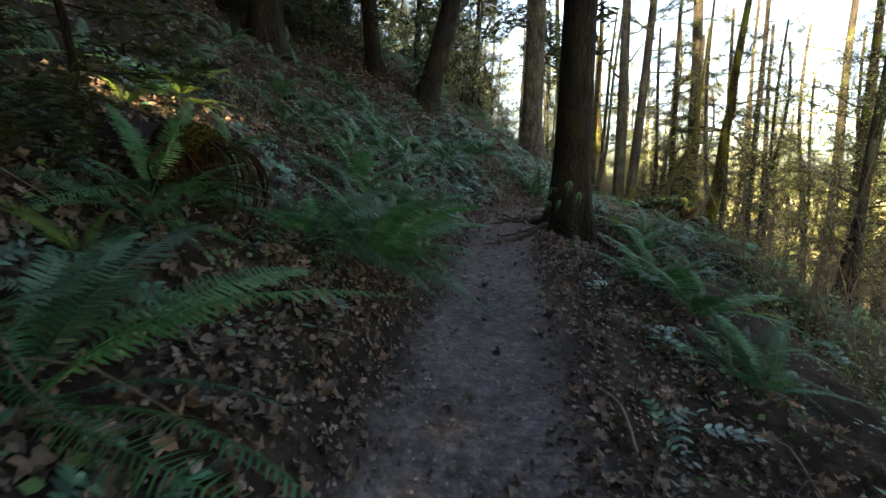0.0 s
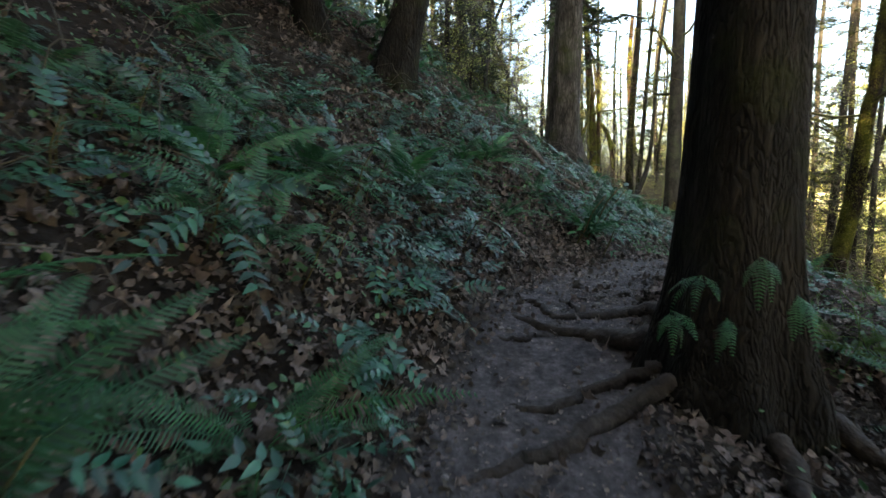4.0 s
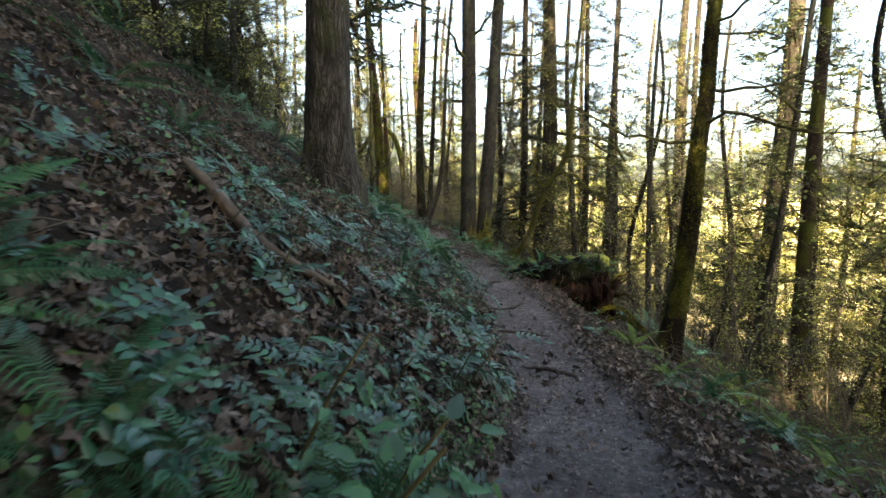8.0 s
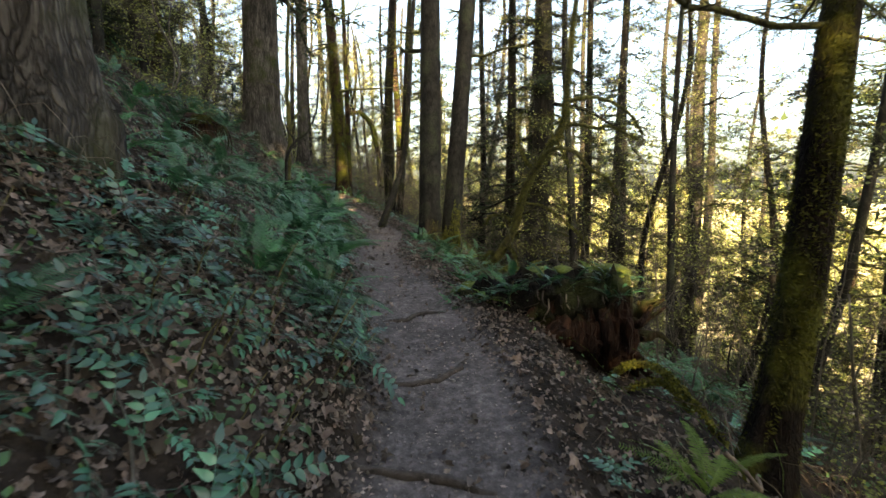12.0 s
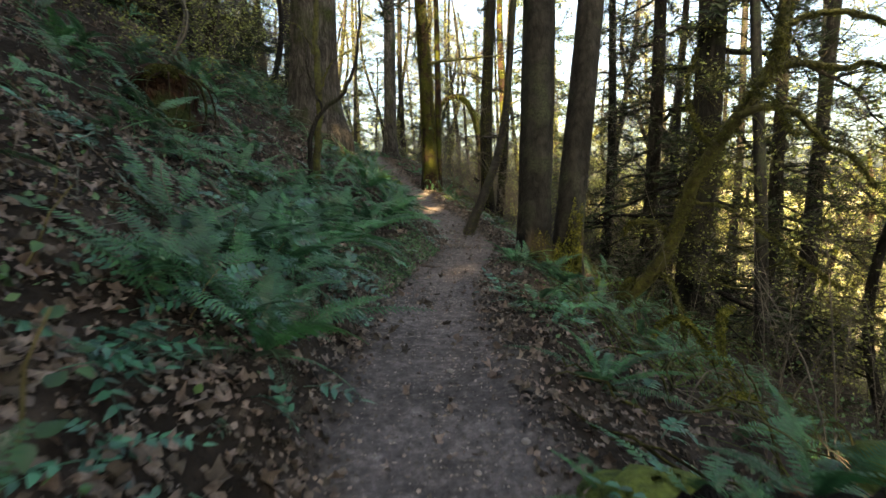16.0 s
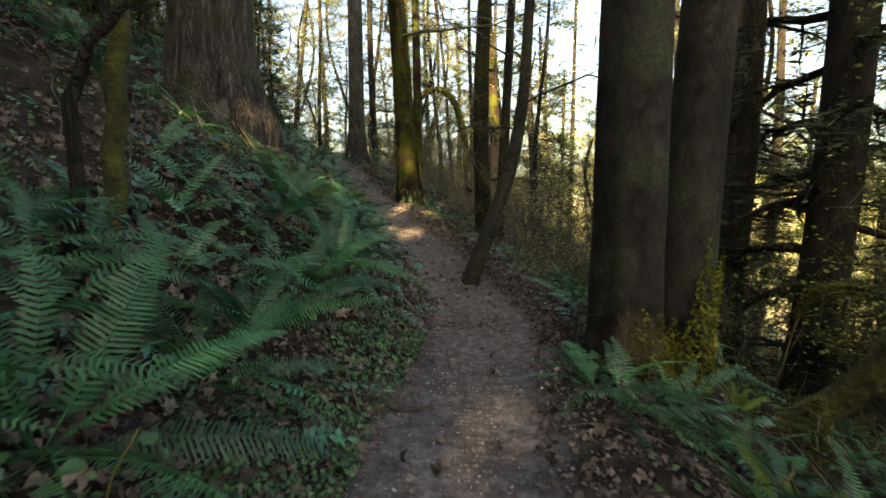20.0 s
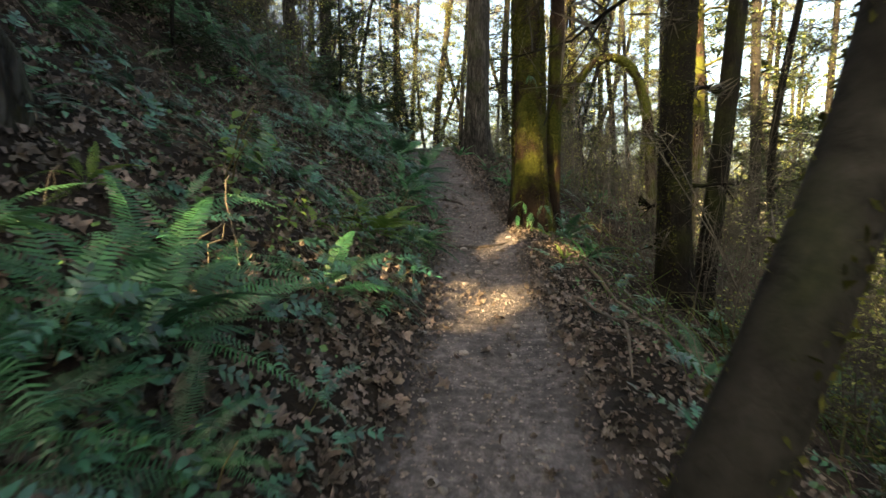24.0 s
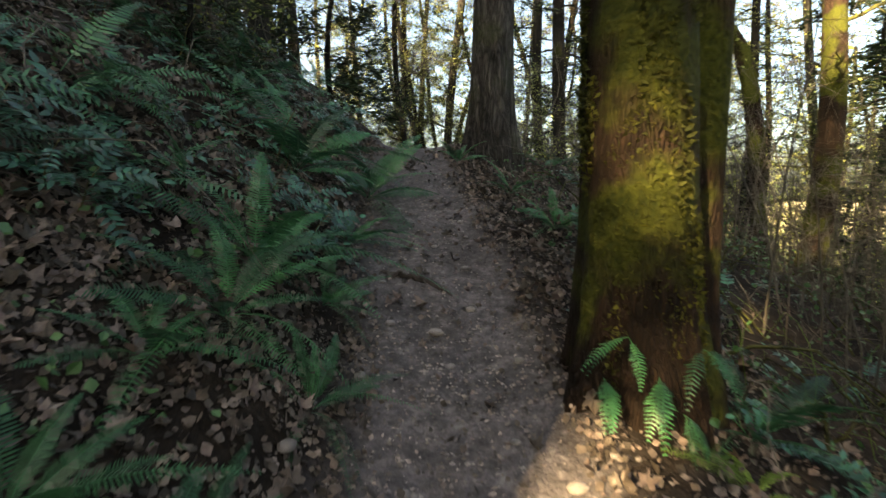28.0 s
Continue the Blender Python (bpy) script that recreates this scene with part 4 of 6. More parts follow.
# understorey
scatter_trees(50, (7, 40, -6, 50), [7, 7, 7, 7, 7, 8], -24, -3.6, 1.0, (0.4, 0.9), 38)
scatter_trees(26, (-8, 16, 30, 50), [7, 7], -10, 9, 1.2, (0.5, 0.9), 39)
scatter_trees(30, (-9, 6, -4, 36), [8, 8, 7], 4.2, 13, 1.0, (0.4, 0.9), 40)
for x, y, k, size in [(11.2, 40.8, 8, 0.8), (11.9, 42.6, 4, 0.9), (12.9, 43.6, 3, 0.9), (10.8, 44.0, 4, 0.8), (13.9, 42.6, 5, 0.9), (10.1, 41.6, 3, 0.75), (12.3, 46.2, 4, 1.0), (11.5, 47.5, 11, 0.8), (9.6, 40.3, 7, 0.8), (13.0, 41.2, 7, 0.7)]:
    plant_tree(k, x, y, size, 41 * x + 17 * y)
for x, y, size in [(-2.9, -2.6, 0.42), (-3.6, -1.9, 0.6), (-4.0, 0.3, 0.6), (-3.3, -4.2, 0.5), (-3.2, 2.4, 0.55), (-2.6, 4.2, 0.5), (-1.8, 5.6, 0.45), (2.6, 16.4, 0.4), (5.0, 30.6, 0.4), (4.2, 27.0, 0.4)]:
    if not in_beam(x, y):
        plant_tree(8, x, y, size, 77 * x)

# sunlit young leaves among the trees below the trail and ahead
r = np.random.default_rng(44)
hub = np.stack([r.uniform(-8, 62, 2700), r.uniform(-14, 75, 2700)], 1)
hz, hd = land(hub[:, 0], hub[:, 1])
ok = ((hd < -13) & (hd > -48)) | ((hub[:, 1] > 46) & (hd < 18) & (hd > -48))
hub = np.column_stack([hub, hz + r.uniform(0.6, 16, 2700)])[ok]
cl = np.repeat(hub, 100, 0) + r.normal(0, 1, (100 * len(hub), 3)) * [1.0, 1.0, 0.5]
v, q = leaf_cloud(cl, r, 0.055, 0.7, 1.5)
tagged(new("young_leaves", mesh_of("young_leaves", v, q, SPRING, False)), "sunlit yellow-green young leaves among the valley trees", "foliage", kind="stuff")

r = np.random.default_rng(50)
hub = np.stack([r.uniform(-10, 40, 1200), r.uniform(33, 64, 1200)], 1)
hz, hd = land(hub[:, 0], hub[:, 1])
hub = np.column_stack([hub, hz + r.uniform(4.5, 18, 1200)])[(hd < 9) & (hd > -26)]
cl = np.repeat(hub, 90, 0) + r.normal(0, 1, (90 * len(hub), 3)) * [1.1, 1.1, 0.6]
v, q = leaf_cloud(cl, r, 0.05, 0.7, 1.5)
tagged(new("canopy_leaves", mesh_of("canopy_leaves", v, q, SPRING, False)), "thin yellow-green spring canopy over the end of the trail", "foliage", kind="stuff")

# the woods farther off
for name, mat, n, seed, size in (("far_woods", SPRING, 64000, 47, 0.24), ("far_firs", NEEDLE, 40000, 48, 0.32)):
    r = np.random.default_rng(seed)
    hub = np.stack([r.uniform(-40, 150, n // 20), r.uniform(-50, 170, n // 20)], 1)
    hz, hd = land(hub[:, 0], hub[:, 1])
    ok = (hd < -30) | (hub[:, 1] > 62)
    hub = np.column_stack([hub, hz + r.uniform(0.5, 20, n // 20)])[ok]
    cl = np.repeat(hub, 40, 0) + r.normal(0, 1, (40 * len(hub), 3)) * [2.2, 2.2, 1.6]
    v, q = leaf_cloud(cl, r, size, 0.7, 1.6)
    tagged(new(name, mesh_of(name, v, q, mat, False)), "distant wood across the valley in the sun" if seed == 47 else "distant dark firs across the valley", "wood", kind="stuff")

# ivy on the leaning maple
r = np.random.default_rng(3)
u = r.uniform(0, 0.5, 1500)
a = r.uniform(0, 6.28, 1500)
axis_pts = np.stack([1.95 * u, 0.75 * u, 15.2 * u - 0.2], 1)
v, q = leaf_cloud(axis_pts + np.stack([np.cos(a), np.sin(a), 0 * a], 1) * (0.24 + r.uniform(0, 0.1, 1500))[:, None], r, 0.09, 0.8, 1.2)
part("ivy", mesh_of("ivy", v, q, IVY_LEAF, False), trees["ivy"], "dark ivy leaves")["kind"] = "stuff"

# roots of the tree across the trail
def root_line(root, pts, r0, r1, seed):
    line = smooth_line(pts, 22)
    line[:, :2] += np.random.default_rng(seed).normal(0, 0.018, (22, 2))
    line[:, 2] -= 0.02
    z = land(line[:, 0], line[:, 1])[0]
    line = np.column_stack([line[:, :2], z + line[:, 2]]) - np.array(root.matrix_basis.translation)
    v, q = tube(line, np.linspace(r0, r1, 22), 9, 0.09, seed=seed)
    part("root", mesh_of("root", v, quads_to(v, q), ROOT_BARK), root)


for i, (pts, r0, r1) in enumerate([([(1.25, 1.8, 0.12), (0.8, 1.7, 0.05), (0.4, 1.5, 0.03), (0.05, 1.35, 0.0), (-0.1, 1.28, -0.04)], 0.059, 0.024),
                                   ([(1.2, 1.98, 0.1), (0.78, 1.98, 0.03), (0.42, 1.86, 0.02), (0.1, 1.92, -0.03)], 0.046, 0.020),
                                   ([(1.3, 2.15, 0.14), (1.05, 2.45, 0.07), (0.92, 2.6, 0.04), (0.7, 2.72, 0.02), (0.54, 2.88, 0.02), (0.28, 3.17, -0.03)], 0.073, 0.022),
                                   ([(1.42, 2.3, 0.12), (1.36, 2.85, 0.04), (1.12, 2.92, 0.03), (0.8, 2.97, 0.02), (0.65, 3.06, -0.03)], 0.059, 0.024),
                                   ([(0.78, 2.88, 0.0), (0.65, 3.23, 0.03), (0.43, 3.5, -0.03)], 0.030, 0.016),
                                   ([(0.62, 2.72, 0.0), (0.4, 2.62, 0.025), (0.12, 2.78, -0.03)], 0.026, 0.014),
                                   ([(0.95, 2.95, 0.0), (0.9, 3.25, 0.02), (0.72, 3.5, -0.03)], 0.026, 0.014),
                                   ([(1.45, 1.5, 0.08), (1.3, 1.0, 0.03), (0.95, 0.6, 0.01), (0.8, 0.3, -0.03)], 0.053, 0.024),
                                   ([(1.75, 1.7, 0.1), (2.1, 1.4, 0.02), (2.5, 1.2, -0.04)], 0.059, 0.024),
                                   ([(1.6, 2.25, 0.1), (1.8, 2.7, 0.02), (2.0, 3.1, -0.04)], 0.053, 0.024)]):
    root_line(trees["root_tree"], pts, r0, r1, 60 + i)

# ---------------------------------------------------------------- ferns, shrubs and litter


def frond_mesh(name, length, arch, seed, mat, pairs=40, width=0.11):
    """One fern frond: a bent stalk with two rows of narrow leaflets, growing along +x from the origin."""
    r = np.random.default_rng(seed)
    s = np.linspace(0, 1, 40)
    sway = r.uniform(-0.12, 0.12)
    line = np.stack([length * (s - 0.10 * s**2), length * sway * s**2, length * (0.18 * s - arch * s**2)], 1)
    v, q = tube(line[::5], np.linspace(0.0045, 0.0012, 8), 3, cap=False)
    vs, quads, tris = [v], [q], []
    n = len(v)
    for k in range(pairs):
        u = 0.14 + 0.85 * (k + 0.5) / pairs
        p = np.array([np.interp(u, s, line[:, c]) for c in range(3)])
        ahead = np.array([np.interp(min(u + 0.03, 1), s, line[:, c]) for c in range(3)]) - p
        ahead /= np.linalg.norm(ahead) + 1e-9
        across = np.cross(ahead, (0, 0, 1.0))
        across /= np.linalg.norm(across) + 1e-9
        shape = min(1.0, 3.2 * (u - 0.08)) * (1 - u) ** 0.62 * 1.35
        for side in (-1, 1):
            L = length * width * shape * r.uniform(0.85, 1.12) + 0.006
            way = across * side * 0.95 + ahead * 0.30 + np.array([0, 0, 1]) * r.uniform(-0.28, 0.06)
            w = ahead * length * 0.29 / pairs + np.array([0, 0, 0.002])
            a, b, c, d, e = p - w * 0.8, p + w * 0.8, p + way * L * 0.6 + w * 0.75, p + way * L * 0.6 - w * 0.75, p + way * L + np.array([0, 0, -0.06 * L])
            vs.append(np.array([a, b, c, d, e]))
            quads.append(np.array([[n, n + 1, n + 2, n + 3]]))
            tris.append([n + 3, n + 2, n + 4])
            n += 5
    return mesh_of(name, np.concatenate(vs), [np.concatenate(quads), np.array(tris)], mat)


def leaflet(L, W, fold=0.25, notch=False):
    """An oval leaf along +x, folded at its midrib."""
    x = np.array([0, 0.16, 0.42, 0.72, 1.0]) * L
    w = np.array([0.05, 0.45, 0.5, 0.28, 0.0]) * W
    droop = -0.18 * L * (x / L) ** 2
    mid = np.stack([x, 0 * x, droop], 1)
    left = np.stack([x, w, droop + fold * w], 1)
    right = np.stack([x, -w, droop + fold * w], 1)
    v = np.concatenate([mid, left[:4], right[:4]])
    q = [[i, i + 1, 6 + i, 5 + i] for i in range(3)] + [[i + 1, i, 9 + i, 10 + i] for i in range(3)]
    t = [[3, 4, 8], [4, 3, 12]]
    return v, np.array(q), np.array(t)


def turn_z(v, a):
    c, s = math.cos(a), math.sin(a)
    return v @ np.array([[c, s, 0], [-s, c, 0], [0, 0, 1]])


def compound_leaf(name, seed, pairs, length, L, W, mat):
    """A leaf of paired oval leaflets on a bowed stalk, along +x."""
    r = np.random.default_rng(seed)
    s = np.linspace(0, 1, 7)
    line = np.stack([length * s, 0 * s, length * (0.22 * s - 0.42 * s**2)], 1)
    v, q = tube(line, np.linspace(0.003, 0.0012, 7), 3, cap=False)
    vs, quads, tris, n = [v], [q], [], len(v)
    spots = [(0.32 + 0.62 * k / pairs, side) for k in range(pairs) for side in (-1, 1)] + [(1.0, 0)]
    for u, side in spots:
        p = np.array([np.interp(u, s, line[:, c]) for c in range(3)])
        lv, lq, lt = leaflet(L * r.uniform(0.85, 1.15), W * r.uniform(0.85, 1.15), r.uniform(0.1, 0.4))
        tilt = r.uniform(-0.25, 0.25)
        lv = lv @ np.array([[1, 0, 0], [0, math.cos(tilt), math.sin(tilt)], [0, -math.sin(tilt), math.cos(tilt)]])
        lv = turn_z(lv, side * r.uniform(0.95, 1.3)) + p
        vs.append(lv), quads.append(lq + n), tris.append(lt + n)
        n += len(lv)
    return mesh_of(name, np.concatenate(vs), [np.concatenate(quads), np.concatenate(tris)], mat)


def slope_turn(x, y, share):
    """A turn whose up leans by share from the vertical towards the ground's normal."""
    e = 0.25
    h = land([x - e, x + e, x, x], [y, y, y - e, y + e])[0]
    nrm = Vector((-(h[1] - h[0]) / (2 * e), -(h[3] - h[2]) / (2 * e), 1)).normalized()
    up = (Vector((0, 0, 1)).lerp(nrm, share)).normalized()
    return up.to_track_quat("Z", "Y").to_matrix().to_4x4()


FRONDS = [frond_mesh("frond", 0.78, a, 200 + i, FERN) for i, a in enumerate((0.50, 0.72, 0.40, 0.60))]
FRONDS_SUNLIT = [frond_mesh("frond", 0.62, a, 220 + i, FERN_SUNLIT, 34) for i, a in enumerate((0.48, 0.66))]
FRONDS_DEAD = [frond_mesh("frond", 0.6, 0.75, 230 + i, FERN_DEAD, 24, 0.08) for i in range(2)]
GRAPES = [compound_leaf("leaf", 240 + i, p, l, 0.072, 0.031, GRAPE) for i, (p, l) in enumerate(((5, 0.33), (6, 0.40), (4, 0.27)))]
stem_v, stem_q = tube(np.array([[0, 0, -0.05], [0.01, 0, 0.1], [0.0, 0.01, 0.24], [0.02, 0.0, 0.36]]), np.array([0.006, 0.005, 0.004, 0.003]), 5)
STEM = mesh_of("stem", stem_v, quads_to(stem_v, stem_q), STALK)


def broad_mesh(name, seed, L, W):
    v, q, t = leaflet(L, W, 0.2)
    return mesh_of(name, v, [q, t], BROAD_OBJ)


BROAD_OBJ = material("shrub_leaf", [(0.3, (0.018, 0.056, 0.019)), (0.7, (0.044, 0.112, 0.036))], 6, rough=0.42, bump=0.1, per_object=0.4, translucent=0.25, specular=0.5)
BROADS = [broad_mesh("leaf", 0, 0.062, 0.042), broad_mesh("leaf", 1, 0.05, 0.036)]


def fern(x, y, size, seed, fronds=11, light=False, dead=1, spread=1.0, z=None, lean=0.55, label=""):
    r = np.random.default_rng(seed)
    root = thing("fern", 0, 0, 0, label or ("sword fern on the leafy bank, coloured yellow-green as if sunlit" if light else "dark green sword fern on the leafy bank"), "fern", "ferns along the trail")
    root.matrix_basis = Matrix.Translation((x, y, (ground_at(x, y) if z is None else z) - 0.02)) @ slope_turn(x, y, lean)
    for k in range(fronds + dead):
        old = k >= fronds
        a = 360 * (k + r.uniform(-0.35, 0.35)) / max(fronds, 1)
        rise = r.uniform(-5, 8) if old else r.uniform(14, 58) * spread
        kinds = FRONDS_DEAD if old else (FRONDS_SUNLIT if light else FRONDS)
        sc = size * r.uniform(0.7, 1.15)
        part("frond", kinds[int(r.integers(len(kinds)))], root, "withered brown frond" if old else "", Matrix.Rotation(radians(a), 4, "Z") @ Matrix.Rotation(radians(-rise), 4, "Y") @ Matrix.Rotation(radians(r.uniform(-25, 25)), 4, "X") @ Matrix.Diagonal((sc, sc, sc, 1)))
    return root


def grape(x, y, size, seed, leaves=8, z=None):
    r = np.random.default_rng(seed)
    root = thing("oregon_grape", 0, 0, 0, "low shrub with glossy blue-green holly-like leaves on the bank", "shrub", "holly-leaved shrubs along the trail")
    root.matrix_basis = Matrix.Translation((x, y, (ground_at(x, y) if z is None else z) - 0.01)) @ slope_turn(x, y, 0.8) @ Matrix.Diagonal((size, size, size, 1))
    part("stem", STEM, root)
    for k in range(leaves):
        a, h = 137.5 * k + r.uniform(-30, 30), 0.10 + 0.26 * k / leaves
        sc = r.uniform(0.75, 1.15)
        part("leaf", GRAPES[int(r.integers(3))], root, "", Matrix.Translation((0, 0, h)) @ Matrix.Rotation(radians(a), 4, "Z") @ Matrix.Rotation(radians(-r.uniform(-15, 40)), 4, "Y") @ Matrix.Rotation(radians(r.uniform(-25, 25)), 4, "X") @ Matrix.Diagonal((sc, sc, sc, 1)))
    return root


def shrub(x, y, size, seed, leaves=9, kinds=None, label="low seedling with broad green leaves among dead leaves"):
    r = np.random.default_rng(seed)
    root = thing("leafy_shrub", 0, 0, 0, label, "shrub", "broad-leaved seedlings along the trail")
    root.matrix_basis = Matrix.Translation((x, y, ground_at(x, y) - 0.01)) @ slope_turn(x, y, 0.7) @ Matrix.Diagonal((size, size, size, 1))
    part("stem", STEM, root)
    for k in range(leaves):
        a, h = 137.5 * k + r.uniform(-40, 40), 0.06 + 0.3 * k / leaves
        sc = r.uniform(0.7, 1.3)
        out = r.uniform(0.03, 0.12)
        part("leaf", (kinds or BROADS)[k % 2], root, "", Matrix.Translation((out * math.cos(radians(a)), out * math.sin(radians(a)), h)) @ Matrix.Rotation(radians(a), 4, "Z") @ Matrix.Rotation(radians(r.uniform(-30, 35)), 4, "Y") @ Matrix.Diagonal((sc, sc, sc, 1)))
    return root


def spots(count, y0, y1, d0, d1, seed, power=1.0):
    """Places along the trail, y0 to y1 up it, d0 to d1 across (left positive)."""
    r = np.random.default_rng(seed)
    ok = np.flatnonzero((LINE[:, 1] >= y0) & (LINE[:, 1] <= y1))
    out = []
    for _ in range(count):
        k = int(r.choice(ok))
        d = d0 + (d1 - d0) * r.uniform() ** power
        out.append((LINE[k, 0] - TAN[k, 1] * d, LINE[k, 1] + TAN[k, 0] * d, r))
    return out


TRUNKS = np.array([t.matrix_basis.translation[:2] for t in trees.values()])


def clear(x, y, gap=0.45):
    return np.hypot(*(TRUNKS - (x, y)).T).min() > gap


# the ferns that stand out along the walk; True: sunlight painted into the frond colour
for i, (x, y, size, n, light) in enumerate([(-1.3, -1.5, 1.3, 26, False), (-1.0, -0.55, 0.95, 14, False), (-1.2, 0.05, 1.0, 14, False), (-1.7, -1.9, 1.1, 13, False), (-2.4, -2.8, 0.9, 10, False), (1.52, 5.05, 0.75, 22, False), (0.55, 4.75, 0.6, 13, False), (0.95, 5.3, 0.55, 12, False), (0.1, 5.35, 0.6, 12, False), (0.6, 5.9, 0.55, 11, False), (-2.0, -4.3, 1.2, 12, False), (-1.6, 0.2, 1.15, 13, False), (-0.75, 1.0, 0.8, 10, False), (-1.5, 2.4, 1.1, 13, False),
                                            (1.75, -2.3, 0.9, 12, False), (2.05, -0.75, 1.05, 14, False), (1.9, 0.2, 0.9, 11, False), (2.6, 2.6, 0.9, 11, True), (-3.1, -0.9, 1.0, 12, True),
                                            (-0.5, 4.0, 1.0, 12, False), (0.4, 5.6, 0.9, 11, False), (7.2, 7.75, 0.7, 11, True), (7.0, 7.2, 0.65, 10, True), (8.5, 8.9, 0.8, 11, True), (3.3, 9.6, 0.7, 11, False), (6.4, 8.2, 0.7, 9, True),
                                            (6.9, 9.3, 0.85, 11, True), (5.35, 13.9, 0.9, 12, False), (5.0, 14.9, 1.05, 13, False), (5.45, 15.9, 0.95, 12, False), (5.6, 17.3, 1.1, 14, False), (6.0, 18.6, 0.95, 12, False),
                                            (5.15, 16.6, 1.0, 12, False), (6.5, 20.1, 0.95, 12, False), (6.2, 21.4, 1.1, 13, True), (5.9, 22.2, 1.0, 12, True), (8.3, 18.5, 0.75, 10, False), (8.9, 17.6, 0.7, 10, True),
                                            (7.6, 14.4, 0.75, 10, False), (6.92, 26.05, 0.85, 19, True), (7.2, 28.3, 0.5, 10, False), (7.2, 27.5, 0.45, 9, False), (6.85, 27.35, 0.6, 11, False), (6.7, 28.0, 0.6, 11, False), (6.6, 25.2, 0.6, 10, True), (8.72, 18.52, 0.55, 11, False), (9.05, 18.5, 0.62, 12, False), (8.42, 18.8, 0.45, 9, False), (7.0, 24.4, 0.75, 10, False), (6.75, 23.0, 0.95, 12, False), (7.2, 27.1, 0.8, 10, False), (6.6, 28.9, 1.0, 13, False),
                                            (6.2, 30.2, 1.05, 13, False), (8.95, 28.35, 0.5, 8, True), (9.15, 28.9, 0.75, 11, False), (9.35, 28.1, 0.7, 10, False), (9.0, 27.6, 0.45, 8, True), (7.85, 31.9, 0.6, 9, False),
                                            (7.2, 32.4, 0.5, 8, False), (8.3, 31.0, 0.7, 10, False), (9.9, 25.4, 0.8, 11, False), (6.75, 22.2, 0.9, 12, False), (7.12, 22.65, 0.55, 9, False), (6.55, 31.0, 1.0, 14, False), (6.75, 29.9, 0.7, 11, False), (6.8, 28.35, 0.7, 11, False), (6.9, 29.1, 0.55, 9, False),
                                            (4.95, 11.85, 0.8, 13, False), (4.35, 11.5, 0.75, 11, False), (-1.2, 3.2, 1.0, 13, False), (2.1, 0.1, 1.0, 13, False), (2.4, 1.3, 0.9, 12, False), (1.75, -1.9, 0.85, 11, False), (5.25, 15.1, 0.9, 13, False), (5.2, 14.1, 0.8, 12, False),
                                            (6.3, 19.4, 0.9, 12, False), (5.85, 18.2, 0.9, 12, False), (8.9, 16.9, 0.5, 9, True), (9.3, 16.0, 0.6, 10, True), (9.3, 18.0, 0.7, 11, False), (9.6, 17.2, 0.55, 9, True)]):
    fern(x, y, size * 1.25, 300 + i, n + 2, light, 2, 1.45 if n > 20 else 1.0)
# ferns strewn on the slopes
k = 0
for count, y0, y1, d0, d1, light, size in [(16, -8, 3, 1.5, 5.0, 0.15, 1.0), (7, -8, 3, -4.5, -1.5, 0.5, 0.85), (11, 3, 12, 2.2, 6, 0.1, 0.95), (14, 4, 14, -5.0, -1.7, 0.6, 0.75), (12, 12, 22, 1.5, 5.0, 0.2, 0.95),
                                           (14, 13, 23, -5.5, -1.6, 0.4, 0.8), (9, 22, 33, 1.4, 5.0, 0.25, 0.7), (8, 23, 34, -5, -1.5, 0.3, 0.75)]:
    for x, y, r in spots(count, y0, y1, d0, d1, 400 + k):
        k += 1
        if clear(x, y):
            fern(x, y, size * r.uniform(0.65, 1.15), 500 + k, int(r.integers(8, 12)), r.uniform() < light, int(r.integers(0, 3)))
# holly-leaved shrubs
for count, y0, y1, d0, d1, size in [(20, -7, 2, 0.85, 3.5, 1.0), (40, 1.6, 6.2, 0.75, 2.6, 1.0), (14, 6, 11, 0.8, 2.6, 0.95), (24, 10, 16, 0.75, 2.5, 0.95), (12, 16, 22, 0.75, 2.4, 0.9), (52, 21.5, 33, 0.8, 3.0, 0.8),
                                    (8, 4, 12, -3.0, -0.9, 0.8), (10, 14, 30, -3.0, -1.0, 0.85)]:
    for x, y, r in spots(count, y0, y1, d0, d1, 900 + k, 1.3):
        k += 1
        if clear(x, y) and ripple(np.float64(x), np.float64(y), 0.55, 11.0) > (-0.12 if y < 21 else -0.5) and not (4.0 < y < 5.3 and 0.1 < x < 1.3) and not (26.8 < y < 29.3 and 6.2 < x < 8):
            grape(x, y, size * r.uniform(0.7, 1.15), 1000 + k, int(r.integers(6, 9)))
# broad-leaved seedlings
for count, y0, y1, d0, d1, size in [(10, -7, 3, 0.8, 2.8, 1.2), (4, 5, 9, 0.9, 2.6, 1.1), (16, 8.5, 14, 0.8, 2.2, 1.1), (4, 16, 24, 0.9, 2.6, 1.0), (12, 23, 32, 1.0, 3.5, 1.1)]:
    for x, y, r in spots(count, y0, y1, d0, d1, 1500 + k, 1.2):
        k += 1
        if clear(x, y):
            shrub(x, y, size * r.uniform(0.7, 1.3), 1600 + k, int(r.integers(8, 13)))

